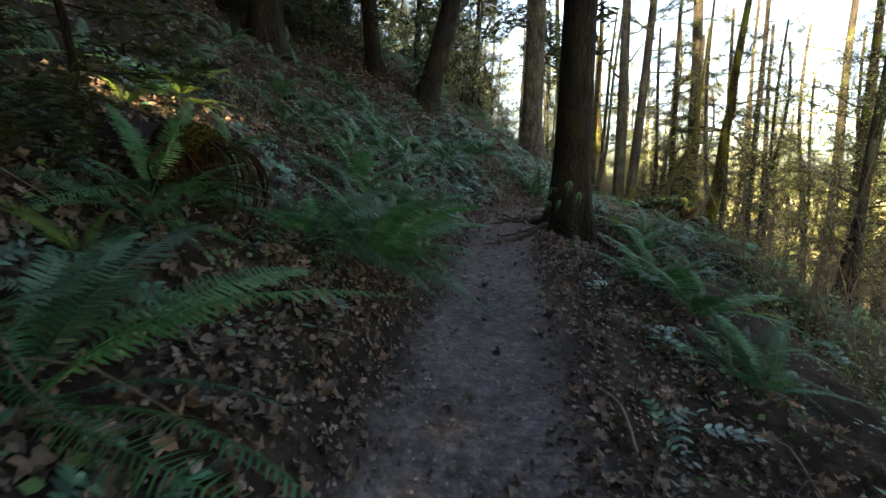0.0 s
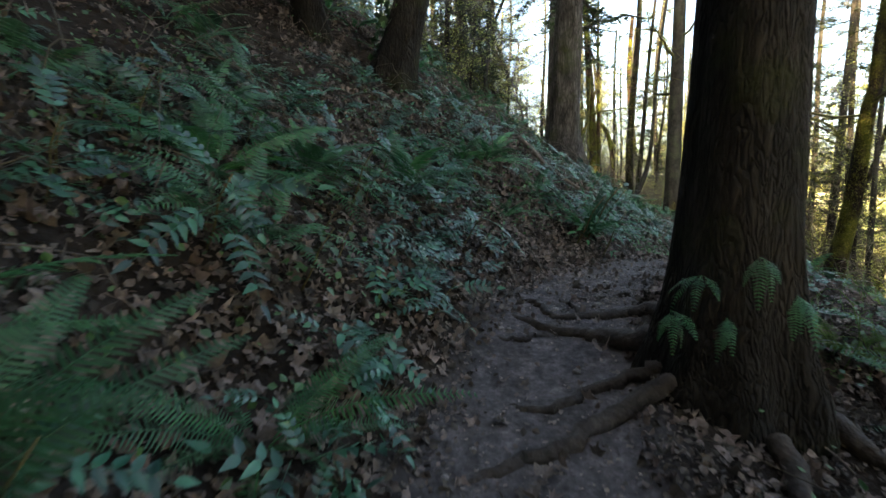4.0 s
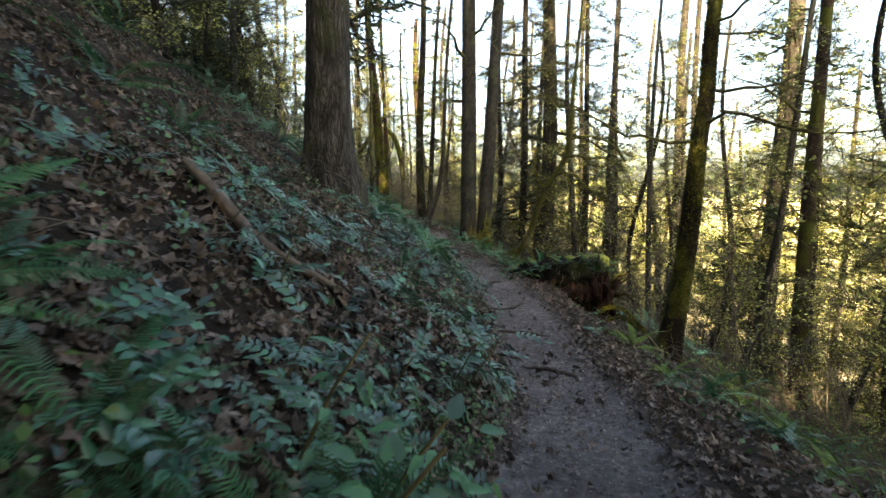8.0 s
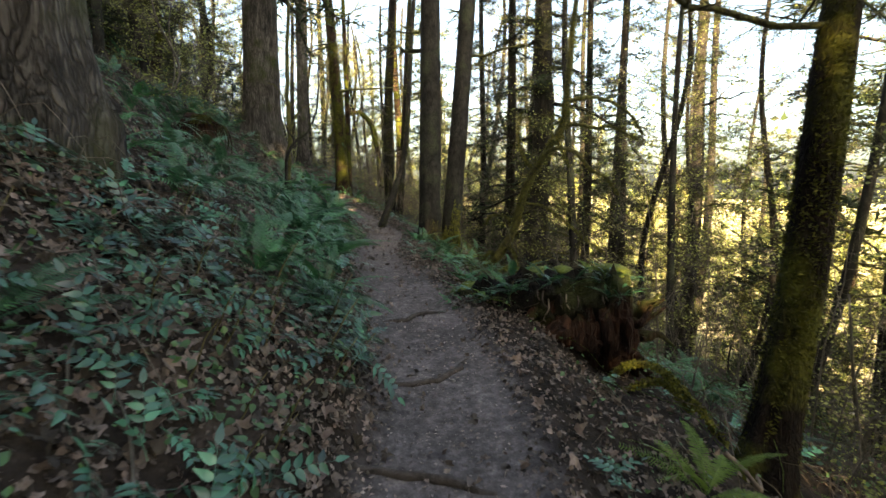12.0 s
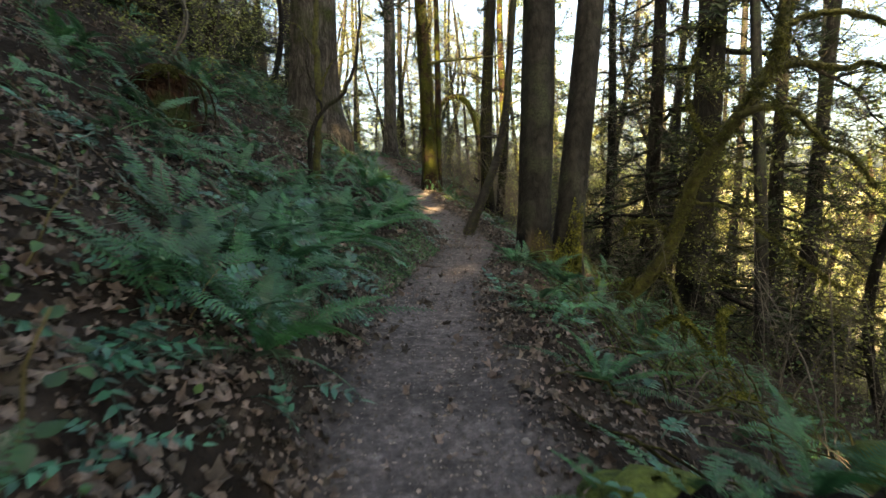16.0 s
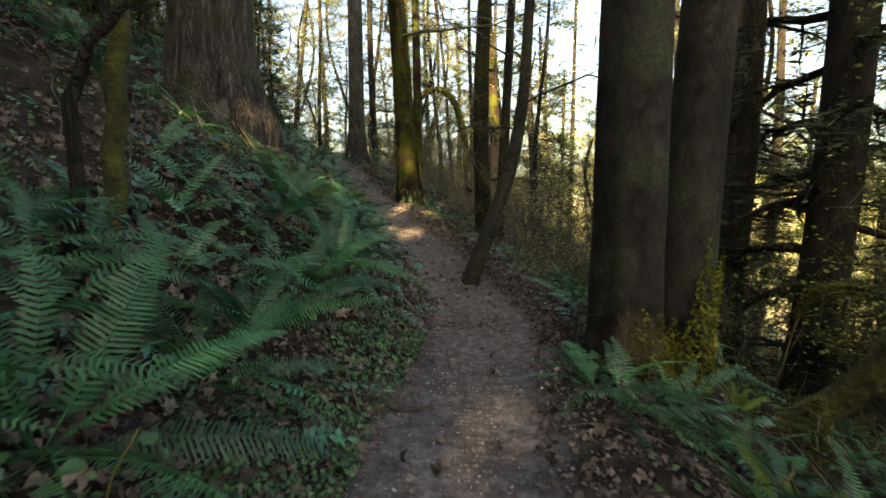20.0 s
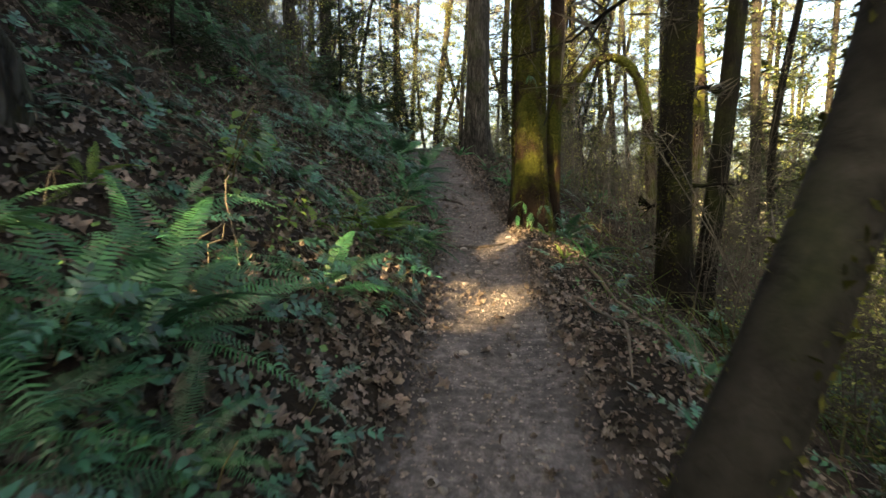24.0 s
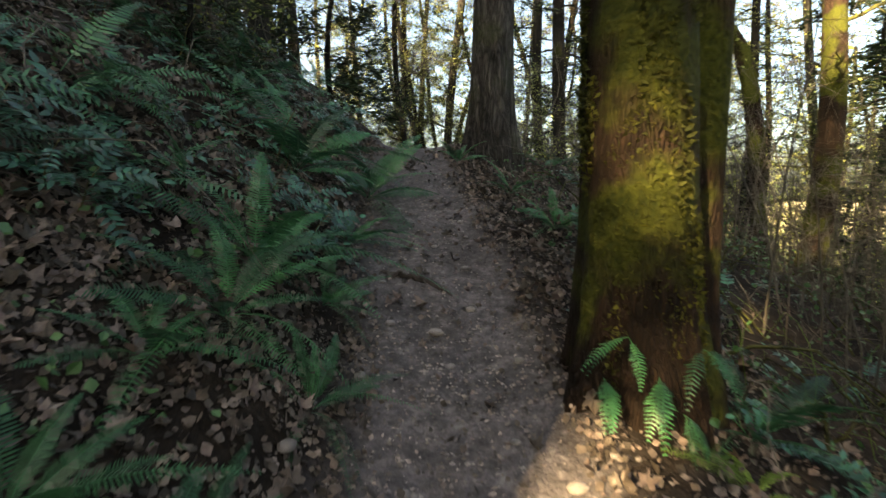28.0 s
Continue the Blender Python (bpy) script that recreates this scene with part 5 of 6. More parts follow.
# a leafy clump at the trail's edge and a yellow-green sapling in the sun
for i, (x, y, size) in enumerate([(4.15, 10.1, 1.05), (4.35, 10.35, 0.9), (4.0, 9.8, 1.0), (4.2, 9.7, 0.9), (4.4, 10.7, 0.9), (3.95, 10.5, 1.05), (3.8, 10.0, 1.0), (-0.85, 1.9, 1.1), (-0.75, 2.25, 0.9)]):
    shrub(x, y, size, 1900 + i, 15, label="clump of broad dark green leaves at the trail's edge")
YELLOW = []
for l, w in ((0.075, 0.055), (0.06, 0.042)):
    v, q, t = leaflet(l, w, 0.2)
    YELLOW.append(mesh_of("leaf", v, [q, t], FERN_SUNLIT))
for i, (x, y, size) in enumerate([(6.1, 24.75, 1.7), (6.25, 24.5, 1.3), (6.0, 25.0, 1.4), (6.6, 24.7, 1.0), (6.8, 25.5, 1.0)]):
    shrub(x, y, size, 1920 + i, 14, YELLOW, "yellow-green leafy sapling in a patch of sun")

OLIVE = []
for l, w in ((0.045, 0.020), (0.036, 0.018)):
    v, q, t = leaflet(l, w, 0.3)
    OLIVE.append(mesh_of("leaf", v, [q, t], FERN))
for i, (x, y, size) in enumerate([(1.52, 5.0, 2.1), (1.66, 5.2, 1.9), (1.38, 4.86, 1.8), (1.7, 4.95, 1.6), (1.5, 5.4, 1.8)]):
    shrub(x, y, size, 1940 + i, 46, OLIVE, "upright bush of fine olive-green leaves beside the trail")

# ivy and bramble leaves low on the slopes, far and near
def leaf_carpet(name, label, category, count, boxes, mat, size, seed, lift, aspect=1.3, tilt=0.45, bare=-1.0):
    r = np.random.default_rng(seed)
    pts = []
    for y0, y1, d0, d1, share in boxes:
        ok = np.flatnonzero((LINE[:, 1] >= y0) & (LINE[:, 1] <= y1))
        n = int(count * share)
        i = r.choice(ok, n)
        d = r.uniform(d0, d1, n)
        xy = LINE[i, :2] + np.stack([-TAN[i, 1], TAN[i, 0]], 1) * d[:, None]
        keep = r.uniform(bare, 0.9, n) < ripple(xy[:, 0], xy[:, 1], 0.9, seed)
        pts.append(xy[keep])
    xy = np.concatenate(pts)
    z = land(xy[:, 0], xy[:, 1])[0]
    c = np.column_stack([xy, z + r.uniform(lift[0], lift[1], len(xy))])
    n = len(c)
    nrm = np.column_stack([-(land(xy[:, 0] + 0.1, xy[:, 1])[0] - z) / 0.1, -(land(xy[:, 0], xy[:, 1] + 0.1)[0] - z) / 0.1, np.ones(n)]) + r.normal(0, tilt, (n, 3))
    nrm /= np.linalg.norm(nrm, axis=1)[:, None]
    a = np.cross(nrm, r.normal(0, 1, (n, 3)))
    a /= np.linalg.norm(a, axis=1)[:, None]
    b = np.cross(nrm, a)
    s = (size * r.uniform(0.5, 1.5, n))[:, None]
    curl = nrm * s * r.uniform(-0.25, 0.3, (n, 1))
    v = np.stack([c - a * s * aspect / 2, c - a * s * 0.1 + b * s * 0.5 + curl, c + a * s * 0.25 + b * s * 0.38 + curl * 0.6, c + a * s * aspect / 2, c + a * s * 0.25 - b * s * 0.38 + curl * 0.6, c - a * s * 0.1 - b * s * 0.5 + curl], 1).reshape(-1, 3)
    i = np.arange(n)[:, None] * 6
    q = np.concatenate([i + [0, 1, 2, 3], i + [0, 3, 4, 5]])
    return tagged(new(name, mesh_of(name, v, q, mat, False)), label, category, kind="stuff")


def thicket(name, label, kinds, places, seed, per, size, mat, rise, thin=-0.08):
    """Undergrowth too dense to tell apart: many copies of the leaves in kinds, rooted in clumps, joined into one mesh."""
    r = np.random.default_rng(seed)
    bases = []
    for me in kinds:
        co = np.empty(3 * len(me.vertices), np.float32)
        me.vertices.foreach_get("co", co)
        lv, ls, lt = np.empty(len(me.loops), np.int32), np.empty(len(me.polygons), np.int32), np.empty(len(me.polygons), np.int32)
        me.loops.foreach_get("vertex_index", lv), me.polygons.foreach_get("loop_start", ls), me.polygons.foreach_get("loop_total", lt)
        bases.append((co.reshape(-1, 3), lv[ls[lt == 4][:, None] + np.arange(4)], lv[ls[lt == 3][:, None] + np.arange(3)]))
    vs, qs, ts, n = [], [], [], 0
    for x, y, _ in places:
        if not clear(x, y) or (4.1 < y < 5.2 and 0.25 < x < 1.25) or (26.8 < y < 29.3 and 6.3 < x < 8) or ripple(np.float64(x), np.float64(y), 0.55, 11.0) < thin:
            continue
        z = ground_at(x, y)
        tilt = np.array(slope_turn(x, y, 0.7))[:3, :3]
        for k in range(per):
            v, q, t = bases[int(r.integers(len(bases)))]
            m = np.array(Euler((r.uniform(-0.4, 0.4), -r.uniform(*rise), r.uniform(0, 6.28))).to_matrix()) * size * r.uniform(0.6, 1.2)
            off = r.normal(0, 0.07, 3) * [1, 1, 0]
            vs.append(v @ (tilt @ m).T + np.array([x, y, z + r.uniform(0.0, 0.16) * size]) + off)
            qs.append(q + n), ts.append(t + n)
            n += len(v)
    me = mesh_of(name, np.concatenate(vs), [np.concatenate(qs), np.concatenate(ts)], mat)
    return tagged(new(name, me), label, "undergrowth", kind="stuff")


FERN_MASS = material("fern_mass", [(0.3, (0.012, 0.060, 0.027)), (0.7, (0.058, 0.170, 0.078))], 2.5, rough=0.42, bump=0.15, translucent=0.25, specular=0.55, second=(0.8, 0.5, 1.5), per_island=0.35)
GRAPE_MASS = material("holly_mass", [(0.3, (0.006, 0.038, 0.023)), (0.7, (0.038, 0.140, 0.088))], 2.5, rough=0.28, bump=0.18, translucent=0.10, specular=0.6, second=(0.8, 0.5, 1.5), per_island=0.6)
SMALL_FRONDS = [frond_mesh("mass_frond", 0.6, a, 260 + i, FERN_MASS, 19, 0.12) for i, a in enumerate((0.4, 0.6, 0.5))]
SMALL_GRAPES = [compound_leaf("mass_leaf", 270 + i, p, l, 0.07, 0.031, GRAPE_MASS) for i, (p, l) in enumerate(((4, 0.30), (3, 0.25)))]
thicket("fern_thicket", "mass of green ferns covering the slopes", SMALL_FRONDS, spots(90, -9, 3, 1.4, 5.0, 20) + spots(110, 11, 24, 1.4, 5.0, 21) + spots(60, 11, 22, 0.95, 2.5, 17) + spots(110, 22, 36, 1.3, 5.0, 19) + spots(230, -9, 38, 4.0, 10.0, 22) + spots(130, -9, 38, -6.0, -1.2, 23) + spots(90, 12, 22, -5.0, -0.95, 18), 24, 8, 1.0, FERN_MASS, (0.2, 1.0))
thicket("holly_thicket", "mass of glossy holly-like leaves covering the bank", SMALL_GRAPES, spots(190, -9, 4, 0.8, 3.5, 25, 1.3) + spots(150, 2, 6.2, 0.75, 3.6, 26, 1.3) + spots(70, 6, 12, 0.75, 4.0, 31, 1.2) + spots(70, 8.6, 12.5, 0.68, 2.2, 32, 1.2) + spots(240, 10, 33, 0.75, 4.0, 27, 1.3) + spots(190, 21, 33, 0.75, 3.6, 36, 1.2) + spots(60, 3, 10, 1.5, 4.5, 37) + spots(70, 12, 22, 0.75, 3.0, 33, 1.2) + spots(170, -9, 33, -4.0, -0.8, 28) + spots(150, 11, 25, -5.0, -0.85, 30), 29, 5, 1.0, GRAPE_MASS, (-0.3, 0.7), -0.16)


def maple_litter(name, label, count, boxes, seed, size):
    """Crumpled dead leaves with five lobes, lying every way."""
    r = np.random.default_rng(seed)
    pts = []
    for y0, y1, d0, d1, share in boxes:
        ok = np.flatnonzero((LINE[:, 1] >= y0) & (LINE[:, 1] <= y1))
        n = int(count * share)
        i = r.choice(ok, n)
        pts.append(LINE[i, :2] + np.stack([-TAN[i, 1], TAN[i, 0]], 1) * r.uniform(d0, d1, n)[:, None])
    xy = np.concatenate(pts)
    bare = (xy[:, 1] > 26.8) & (xy[:, 1] < 29.4) & (xy[:, 0] > 6.4)      # trodden earth beside the mossy maple
    xy = xy[~bare | (r.uniform(0, 1, len(xy)) < 0.3)]
    n = len(xy)
    z = land(xy[:, 0], xy[:, 1])[0]
    c = np.column_stack([xy, z + r.uniform(0.005, 0.05, n)])
    nrm = np.column_stack([-(land(xy[:, 0] + 0.1, xy[:, 1])[0] - z) / 0.1, -(land(xy[:, 0], xy[:, 1] + 0.1)[0] - z) / 0.1, np.ones(n)]) + r.normal(0, 0.55, (n, 3))
    nrm /= np.linalg.norm(nrm, axis=1)[:, None]
    a = np.cross(nrm, r.normal(0, 1, (n, 3)))
    a /= np.linalg.norm(a, axis=1)[:, None]
    b = np.cross(nrm, a)
    s = size * r.uniform(0.45, 1.35, n)
    ang = np.radians([-150, -125, -95, -60, -38, -15, 0, 15, 38, 60, 95, 125, 150])
    rad = np.array([0.30, 0.42, 0.33, 0.56, 0.37, 0.42, 0.62, 0.42, 0.37, 0.56, 0.33, 0.42, 0.30])
    m = len(ang)
    k = rad[None] * r.uniform(0.7, 1.25, (n, m)) * s[:, None]
    fold = r.uniform(-0.9, 1.3, (n, 1)) * np.abs(np.sin(ang))[None] * k + r.normal(0, 0.16, (n, m)) * k
    ring = c[:, None] + a[:, None] * (np.cos(ang) * k)[..., None] + b[:, None] * (np.sin(ang) * k)[..., None] + nrm[:, None] * fold[..., None]
    v = np.concatenate([c[:, None], ring], 1).reshape(-1, 3)
    i = np.arange(n)[:, None, None] * (m + 1)
    j = np.arange(m - 1)[None, :, None]
    t = (i + np.concatenate([0 * j, j + 1, j + 2], 2)).reshape(-1, 3)
    return tagged(new(name, mesh_of(name, v, t, LITTER, False)), label, "leaves", kind="stuff")


maple_litter("maple_leaves", "crumpled brown maple leaves covering the bank", 46000, [(3, 12, 1.2, 6.0, 0.1), (-9, 34, 0.55, 3.2, 0.6), (-9, 34, 3.0, 6.5, 0.2), (-9, 34, -2.4, -0.5, 0.16), (-9, 34, -0.6, 0.6, 0.02)], 15, 0.085)
leaf_carpet("leaf_litter", "brown dead leaf fragments strewn over the slope and trail edges", "leaves", 120000,
            [(-9, 34, 0.48, 3.0, 0.52), (-9, 34, 3.0, 7.0, 0.14), (-9, 34, -2.4, -0.42, 0.26), (-9, 34, -6, -2.2, 0.06), (-9, 34, -0.6, 0.6, 0.02)], LITTER, 0.026, 5, (0.0, 0.04), tilt=0.9, bare=-2.2)
leaf_carpet("edge_litter", "trodden brown leaf scraps along both edges of the trail", "leaves", 60000, [(-9, 34, 0.42, 1.7, 0.5), (-9, 34, -1.7, -0.42, 0.5)], LITTER, 0.03, 16, (0.0, 0.03), tilt=0.7, bare=-1.6)
leaf_carpet("litter_scraps", "small dry leaf scraps on the trail", "leaves", 22000, [(-9, 34, -0.7, 0.75, 1.0)], SCRAP, 0.018, 6, (0.0, 0.008), tilt=0.3)
leaf_carpet("ivy_carpet", "green ivy and bramble leaves covering the slope", "undergrowth", 50000,
            [(-10, 36, 0.85, 3.5, 0.42), (-10, 40, 3.5, 10.0, 0.28), (-10, 40, -4.5, -0.9, 0.30)], BROAD, 0.030, 7, (0.02, 0.22), tilt=0.7)
leaf_carpet("edge_greenery", "low bright green leaves at the trail's upper edge", "undergrowth", 9000, [(16.4, 19.6, 0.5, 0.95, 0.6), (5.5, 7.2, 0.55, 0.95, 0.2), (26.2, 27.6, 0.6, 1.0, 0.2)], BROAD, 0.024, 12, (0.0, 0.1), tilt=0.6, bare=-1.4)
leaf_carpet("far_undergrowth", "green and yellow undergrowth on the sunny lower slope", "undergrowth", 40000, [(-12, 46, -36, -12, 0.85), (0, 46, 10, 24, 0.15)], SPRING, 0.10, 8, (0.0, 1.3), tilt=0.9)
leaf_carpet("far_bramble", "dark bramble leaves on the lower slope", "undergrowth", 30000, [(-12, 46, -12, -3.5, 0.7), (0, 46, 7, 20, 0.3)], BROAD, 0.05, 9, (0.0, 0.5), tilt=0.9)


def bramble(name, label, places, seed, mat, thick):
    """Thin arching stems, too many to count, joined into one mesh."""
    r = np.random.default_rng(seed)
    out = []
    for x, y, _ in places:
        a, L, h = r.uniform(0, 6.28), r.uniform(0.3, 1.1), r.uniform(0.08, 0.45)
        s = np.linspace(0, 1, 7)
        xs, ys = x + np.cos(a) * L * s, y + np.sin(a) * L * s
        z0, z1 = ground_at(x, y), ground_at(xs[-1], ys[-1])
        pts = np.stack([xs, ys, z0 + (z1 - z0) * s + h * 4 * s * (1 - s) * r.uniform(0.5, 1) + h * 0.6 * s], 1) + r.normal(0, 0.02, (7, 3))
        out.append(tube(pts, np.linspace(thick, thick * 0.4, 7) * r.uniform(0.6, 1.4), 3, cap=False))
    v, q = join(out)
    tagged(new(name, mesh_of(name, v, q, mat)), label, "undergrowth", kind="stuff")


bramble("bramble_stems", "tangle of thin brown bramble stems and twigs", spots(500, -8, 34, -6, -1.6, 61) + spots(420, -8, 34, 1.5, 5, 62), 63, DEAD_TWIG, 0.006)
bramble("dry_grass", "dry yellow grass blades and stalks below the trail", spots(700, 3, 30, -7, -1.3, 64), 65, FERN_SUNLIT, 0.0035)
bramble("dry_bracken", "tangle of pale dry fern stalks below the trail", spots(150, 8.5, 12.5, -5.5, -2.6, 76) + spots(60, 14, 17.5, -4.5, -2.2, 77), 78, WOOD, 0.006)
bramble("mossy_stems", "thin mossy stems and drooping twigs below the trail", spots(220, 12, 22, -5.5, -1.3, 66) + spots(120, 22, 32, -6, -1.8, 67), 68, MOSS_LIMB, 0.012)
bramble("dead_fern_stalks", "pale dry stalks and fallen twigs on the bank", spots(420, -8, 34, 1.5, 5, 69) + spots(260, 4, 32, -4, -1.4, 70), 71, WOOD, 0.0045)


def twig_haze(name, label, places, seed, mat):
    """Thin upright saplings and twigs, too many to count, joined into one mesh."""
    r = np.random.default_rng(seed)
    out, paths = [], []
    for x, y, _ in places:
        h = r.uniform(0.9, 3.4)
        lean = r.normal(0, 0.22, 2) * h
        s = np.linspace(0, 1, 5)[:, None]
        pts = np.array([x, y, ground_at(x, y) - 0.05]) + np.hstack([lean * s**1.5, h * s]) + r.normal(0, 0.03, (5, 3)) * s
        out.append(tube(pts, np.linspace(0.011, 0.003, 5) * r.uniform(0.5, 1.5), 3, cap=False))
        paths.append(pts)
    v, q = join(out)
    w, p = spray_mesh(paths, r, 16, 0.007, 0.09, 0.9, 55.0)
    n = len(v)
    tagged(new(name, mesh_of(name, np.concatenate([v, w]), np.concatenate([q, p + n]), mat)), label, "undergrowth", kind="stuff")


twig_haze("twig_thicket", "thin bare brown saplings and twigs below the trail", spots(650, -4, 34, -13, -3.2, 72) + spots(420, 22, 44, -9, -2.6, 73) + spots(260, 30, 44, 2.6, 9, 74), 75, DEAD_TWIG)


# ---------------------------------------------------------------- logs, roots, sticks and stones
def lumpy_log(name, label, category, pts, radii, mat, seed, segs=22, rough=0.1):
    line = smooth_line(pts, 34)
    base = line.mean(0)
    rad = np.interp(np.linspace(0, 1, 34), np.linspace(0, 1, len(radii)), radii)
    v, q = tube(line - base, rad, segs, rough, seed=seed)
    ob = thing(name, *base, label, category)
    body = part("body", mesh_of("body", v, quads_to(v, q), mat), ob)
    return ob, body


log, _ = lumpy_log("rotten_log", "rotten reddish nurse log overgrown with ferns and moss", "log", [(6.75, 12.8, 0.0), (7.1, 12.5, 0.12), (7.6, 12.15, 0.14), (8.15, 11.9, 0.1), (8.4, 11.75, 0.05)], [0.15, 0.26, 0.32, 0.36, 0.34], BLACK_BARK, 71, 30, 0.16)
origin = np.array(log.matrix_basis.translation)
rr = np.random.default_rng(72)
for i in range(16):
    a = rr.uniform(-2.2, 1.2)
    p0 = np.array([8.3, 11.72, -0.2])
    way = np.array([0.55 + 0.3 * rr.uniform(-1, 1), -0.5 + 0.5 * rr.uniform(-1, 1), math.sin(a)])
    line = smooth_line([p0, p0 + way * 0.3, p0 + way * 0.42 + rr.normal(0, 0.06, 3), p0 + way * 0.58 + rr.normal(0, 0.08, 3)], 10) - origin
    v, q = tube(line, np.linspace(0.09, 0.012, 10), 7, 0.16, seed=80 + i)
    part("splinter", mesh_of("splinter", v, quads_to(v, q), ROTTEN), log, "red-brown torn root")
bm = bmesh.new()
bmesh.ops.create_icosphere(bm, subdivisions=4, radius=1)
for v in bm.verts:
    k = 1 + 0.28 * noise.noise(v.co * 2.2) + 0.14 * noise.noise(v.co * 6 + Vector((3, 1, 0)))
    v.co = Matrix.Rotation(radians(-38), 3, "Z") @ Vector((v.co.x * 0.27 * k, v.co.y * 0.48 * k, v.co.z * 0.64 * k)) + Vector((8.3, 11.72, -0.15)) - Vector(origin)
plate = bpy.data.meshes.new("root_plate")
bm.to_mesh(plate)
bm.free()
plate.materials.append(ROTTEN)
part("root_plate", plate, log, "crumbling red-brown root plate")
for i in range(9):
    u = rr.uniform(0.1, 0.95)
    c = np.array([6.72 + 1.78 * u, 13.1 - 1.4 * u, 0.05 + 0.38 * min(1, 2 * u)]) + rr.normal(0, 0.08, 3) - origin
    th, ph = np.meshgrid(np.linspace(0, 2 * np.pi, 12, endpoint=False), np.linspace(0.15, 1.6, 6))
    s = rr.uniform(0.12, 0.24)
    k = 1 + 0.12 * rr.normal(0, 1, th.shape)
    v = np.stack([np.cos(th) * np.sin(ph) * k, np.sin(th) * np.sin(ph) * k, np.cos(ph) * 0.6], -1).reshape(-1, 3) * s + c
    q = [[r0 * 12 + j, r0 * 12 + (j + 1) % 12, r0 * 12 + 12 + (j + 1) % 12, r0 * 12 + 12 + j] for r0 in range(5) for j in range(12)]
    part("moss_cushion", mesh_of("moss_cushion", v, np.array(q), MOSS_CUSHION), log, "green moss cushion")
LOG = smooth_line([(6.75, 12.8, 0.12), (7.1, 12.5, 0.36), (7.6, 12.15, 0.44), (8.15, 11.9, 0.45), (8.4, 11.75, 0.4)], 40)
for i in range(15):
    x, y, z = LOG[(i * 17 + 3) % 40]
    out = (-0.30, -0.05, 0.12, 0.25, -0.36)[i % 5]
    fern(x + 0.45 * out, y + 0.9 * out, 0.42 + 0.1 * (i % 4), 2000 + i, 9, i % 6 == 5, 1, z=z - 0.75 * out * out - 0.05, lean=0.2, label="small fern growing on the rotten log")
for i in range(9):
    x, y, z = LOG[(i * 11 + 5) % 40]
    out = (-0.34, -0.22, -0.1, 0.1)[i % 4]
    grape(x + 0.45 * out, y + 0.9 * out, 0.55, 2050 + i, 7, z=z - 0.75 * out * out - 0.06)
# the earth that the log holds back, bulging towards the trail, with roots hanging from its edge
mass = smooth_line([(6.85, 12.55, -0.1), (7.2, 12.25, -0.16), (7.65, 11.95, -0.24), (8.05, 11.75, -0.3), (8.3, 11.65, -0.34)], 30)
v, q = tube(mass - origin, np.interp(np.linspace(0, 1, 30), (0, 0.3, 0.7, 1), (0.16, 0.3, 0.38, 0.36)), 26, 0.22, seed=91)
part("soil", mesh_of("soil", v, quads_to(v, q), ROTTEN), log, "dark crumbling earth below the log")
for i in range(26):
    p = LOG[int(rr.integers(4, 40))] + np.array([-0.13, -0.24, rr.uniform(-0.3, -0.08)])
    drop = rr.uniform(0.15, 0.42)
    line = smooth_line([p, p + (-0.05, -0.08, -0.3 * drop), p + np.array([rr.normal(0, 0.06), -0.05, -0.7 * drop]), p + np.array([rr.normal(0, 0.1), -0.02, -drop])], 9) - origin
    v, q = tube(line, np.linspace(0.011, 0.003, 9), 5, 0.1, seed=120 + i)
    part("hanging_root", mesh_of("hanging_root", v, quads_to(v, q), ROOT_BARK if i % 3 else WOOD), log)

fallen, _ = lumpy_log("fallen_branch", "pale fallen branch lying down the bank", "branch", [(1.12, 7.66, ground_at(1.12, 7.66) + 0.08), (1.3, 7.46, ground_at(1.3, 7.46) + 0.08), (1.53, 7.25, ground_at(1.53, 7.25) + 0.06), (1.74, 7.16, ground_at(1.74, 7.16) + 0.07), (2.08, 7.13, ground_at(2.08, 7.13) + 0.04)], [0.036, 0.042, 0.038, 0.032, 0.02], WOOD, 73, 10, 0.08)
# mossy branches fallen below the trail
def mossy_branch(pts, r0, r1, seed):
    line = smooth_line([(x, y, ground_at(x, y) + h) for x, y, h in pts], 30)
    base = line.mean(0)
    ob = thing("mossy_branch", *base, "fallen crooked branch shaggy with yellow-green moss", "branch", "mossy branches below the trail")
    v, q = tube(line - base, np.linspace(r0, r1, 30), 9, 0.1, seed=seed)
    part("wood", mesh_of("wood", v, quads_to(v, q), MOSS_LIMB), ob)
    v, q = spray_mesh([line - base], np.random.default_rng(seed), 1500, 0.016, r0 * 0.8, 1.0, 2.8)
    part("moss", mesh_of("moss", v, q, MOSS_BRIGHT, False), ob)["kind"] = "stuff"


for i, pts in enumerate([[(7.72, 11.2, 0.0), (7.92, 11.05, 0.32), (8.15, 10.88, 0.36), (8.4, 10.65, 0.22), (8.6, 10.4, 0.0)], [(7.9, 11.1, 0.02), (8.3, 10.95, 0.2), (8.7, 10.9, 0.05)], [(9.2, 16.3, 0.0), (9.6, 16.6, 0.45), (9.9, 16.5, 0.65), (10.3, 16.3, 0.2)],
                         [(10.2, 15.6, 0.0), (10.0, 16.0, 0.5), (10.2, 16.3, 0.95), (10.5, 16.5, 1.1)], [(8.8, 14.8, 0.02), (9.4, 15.0, 0.25), (10.0, 15.4, 0.1)], [(9.6, 20.4, 0.02), (10.0, 20.9, 0.3), (10.5, 21.3, 0.05)]]):
    mossy_branch(pts, 0.03, 0.012, 150 + i)

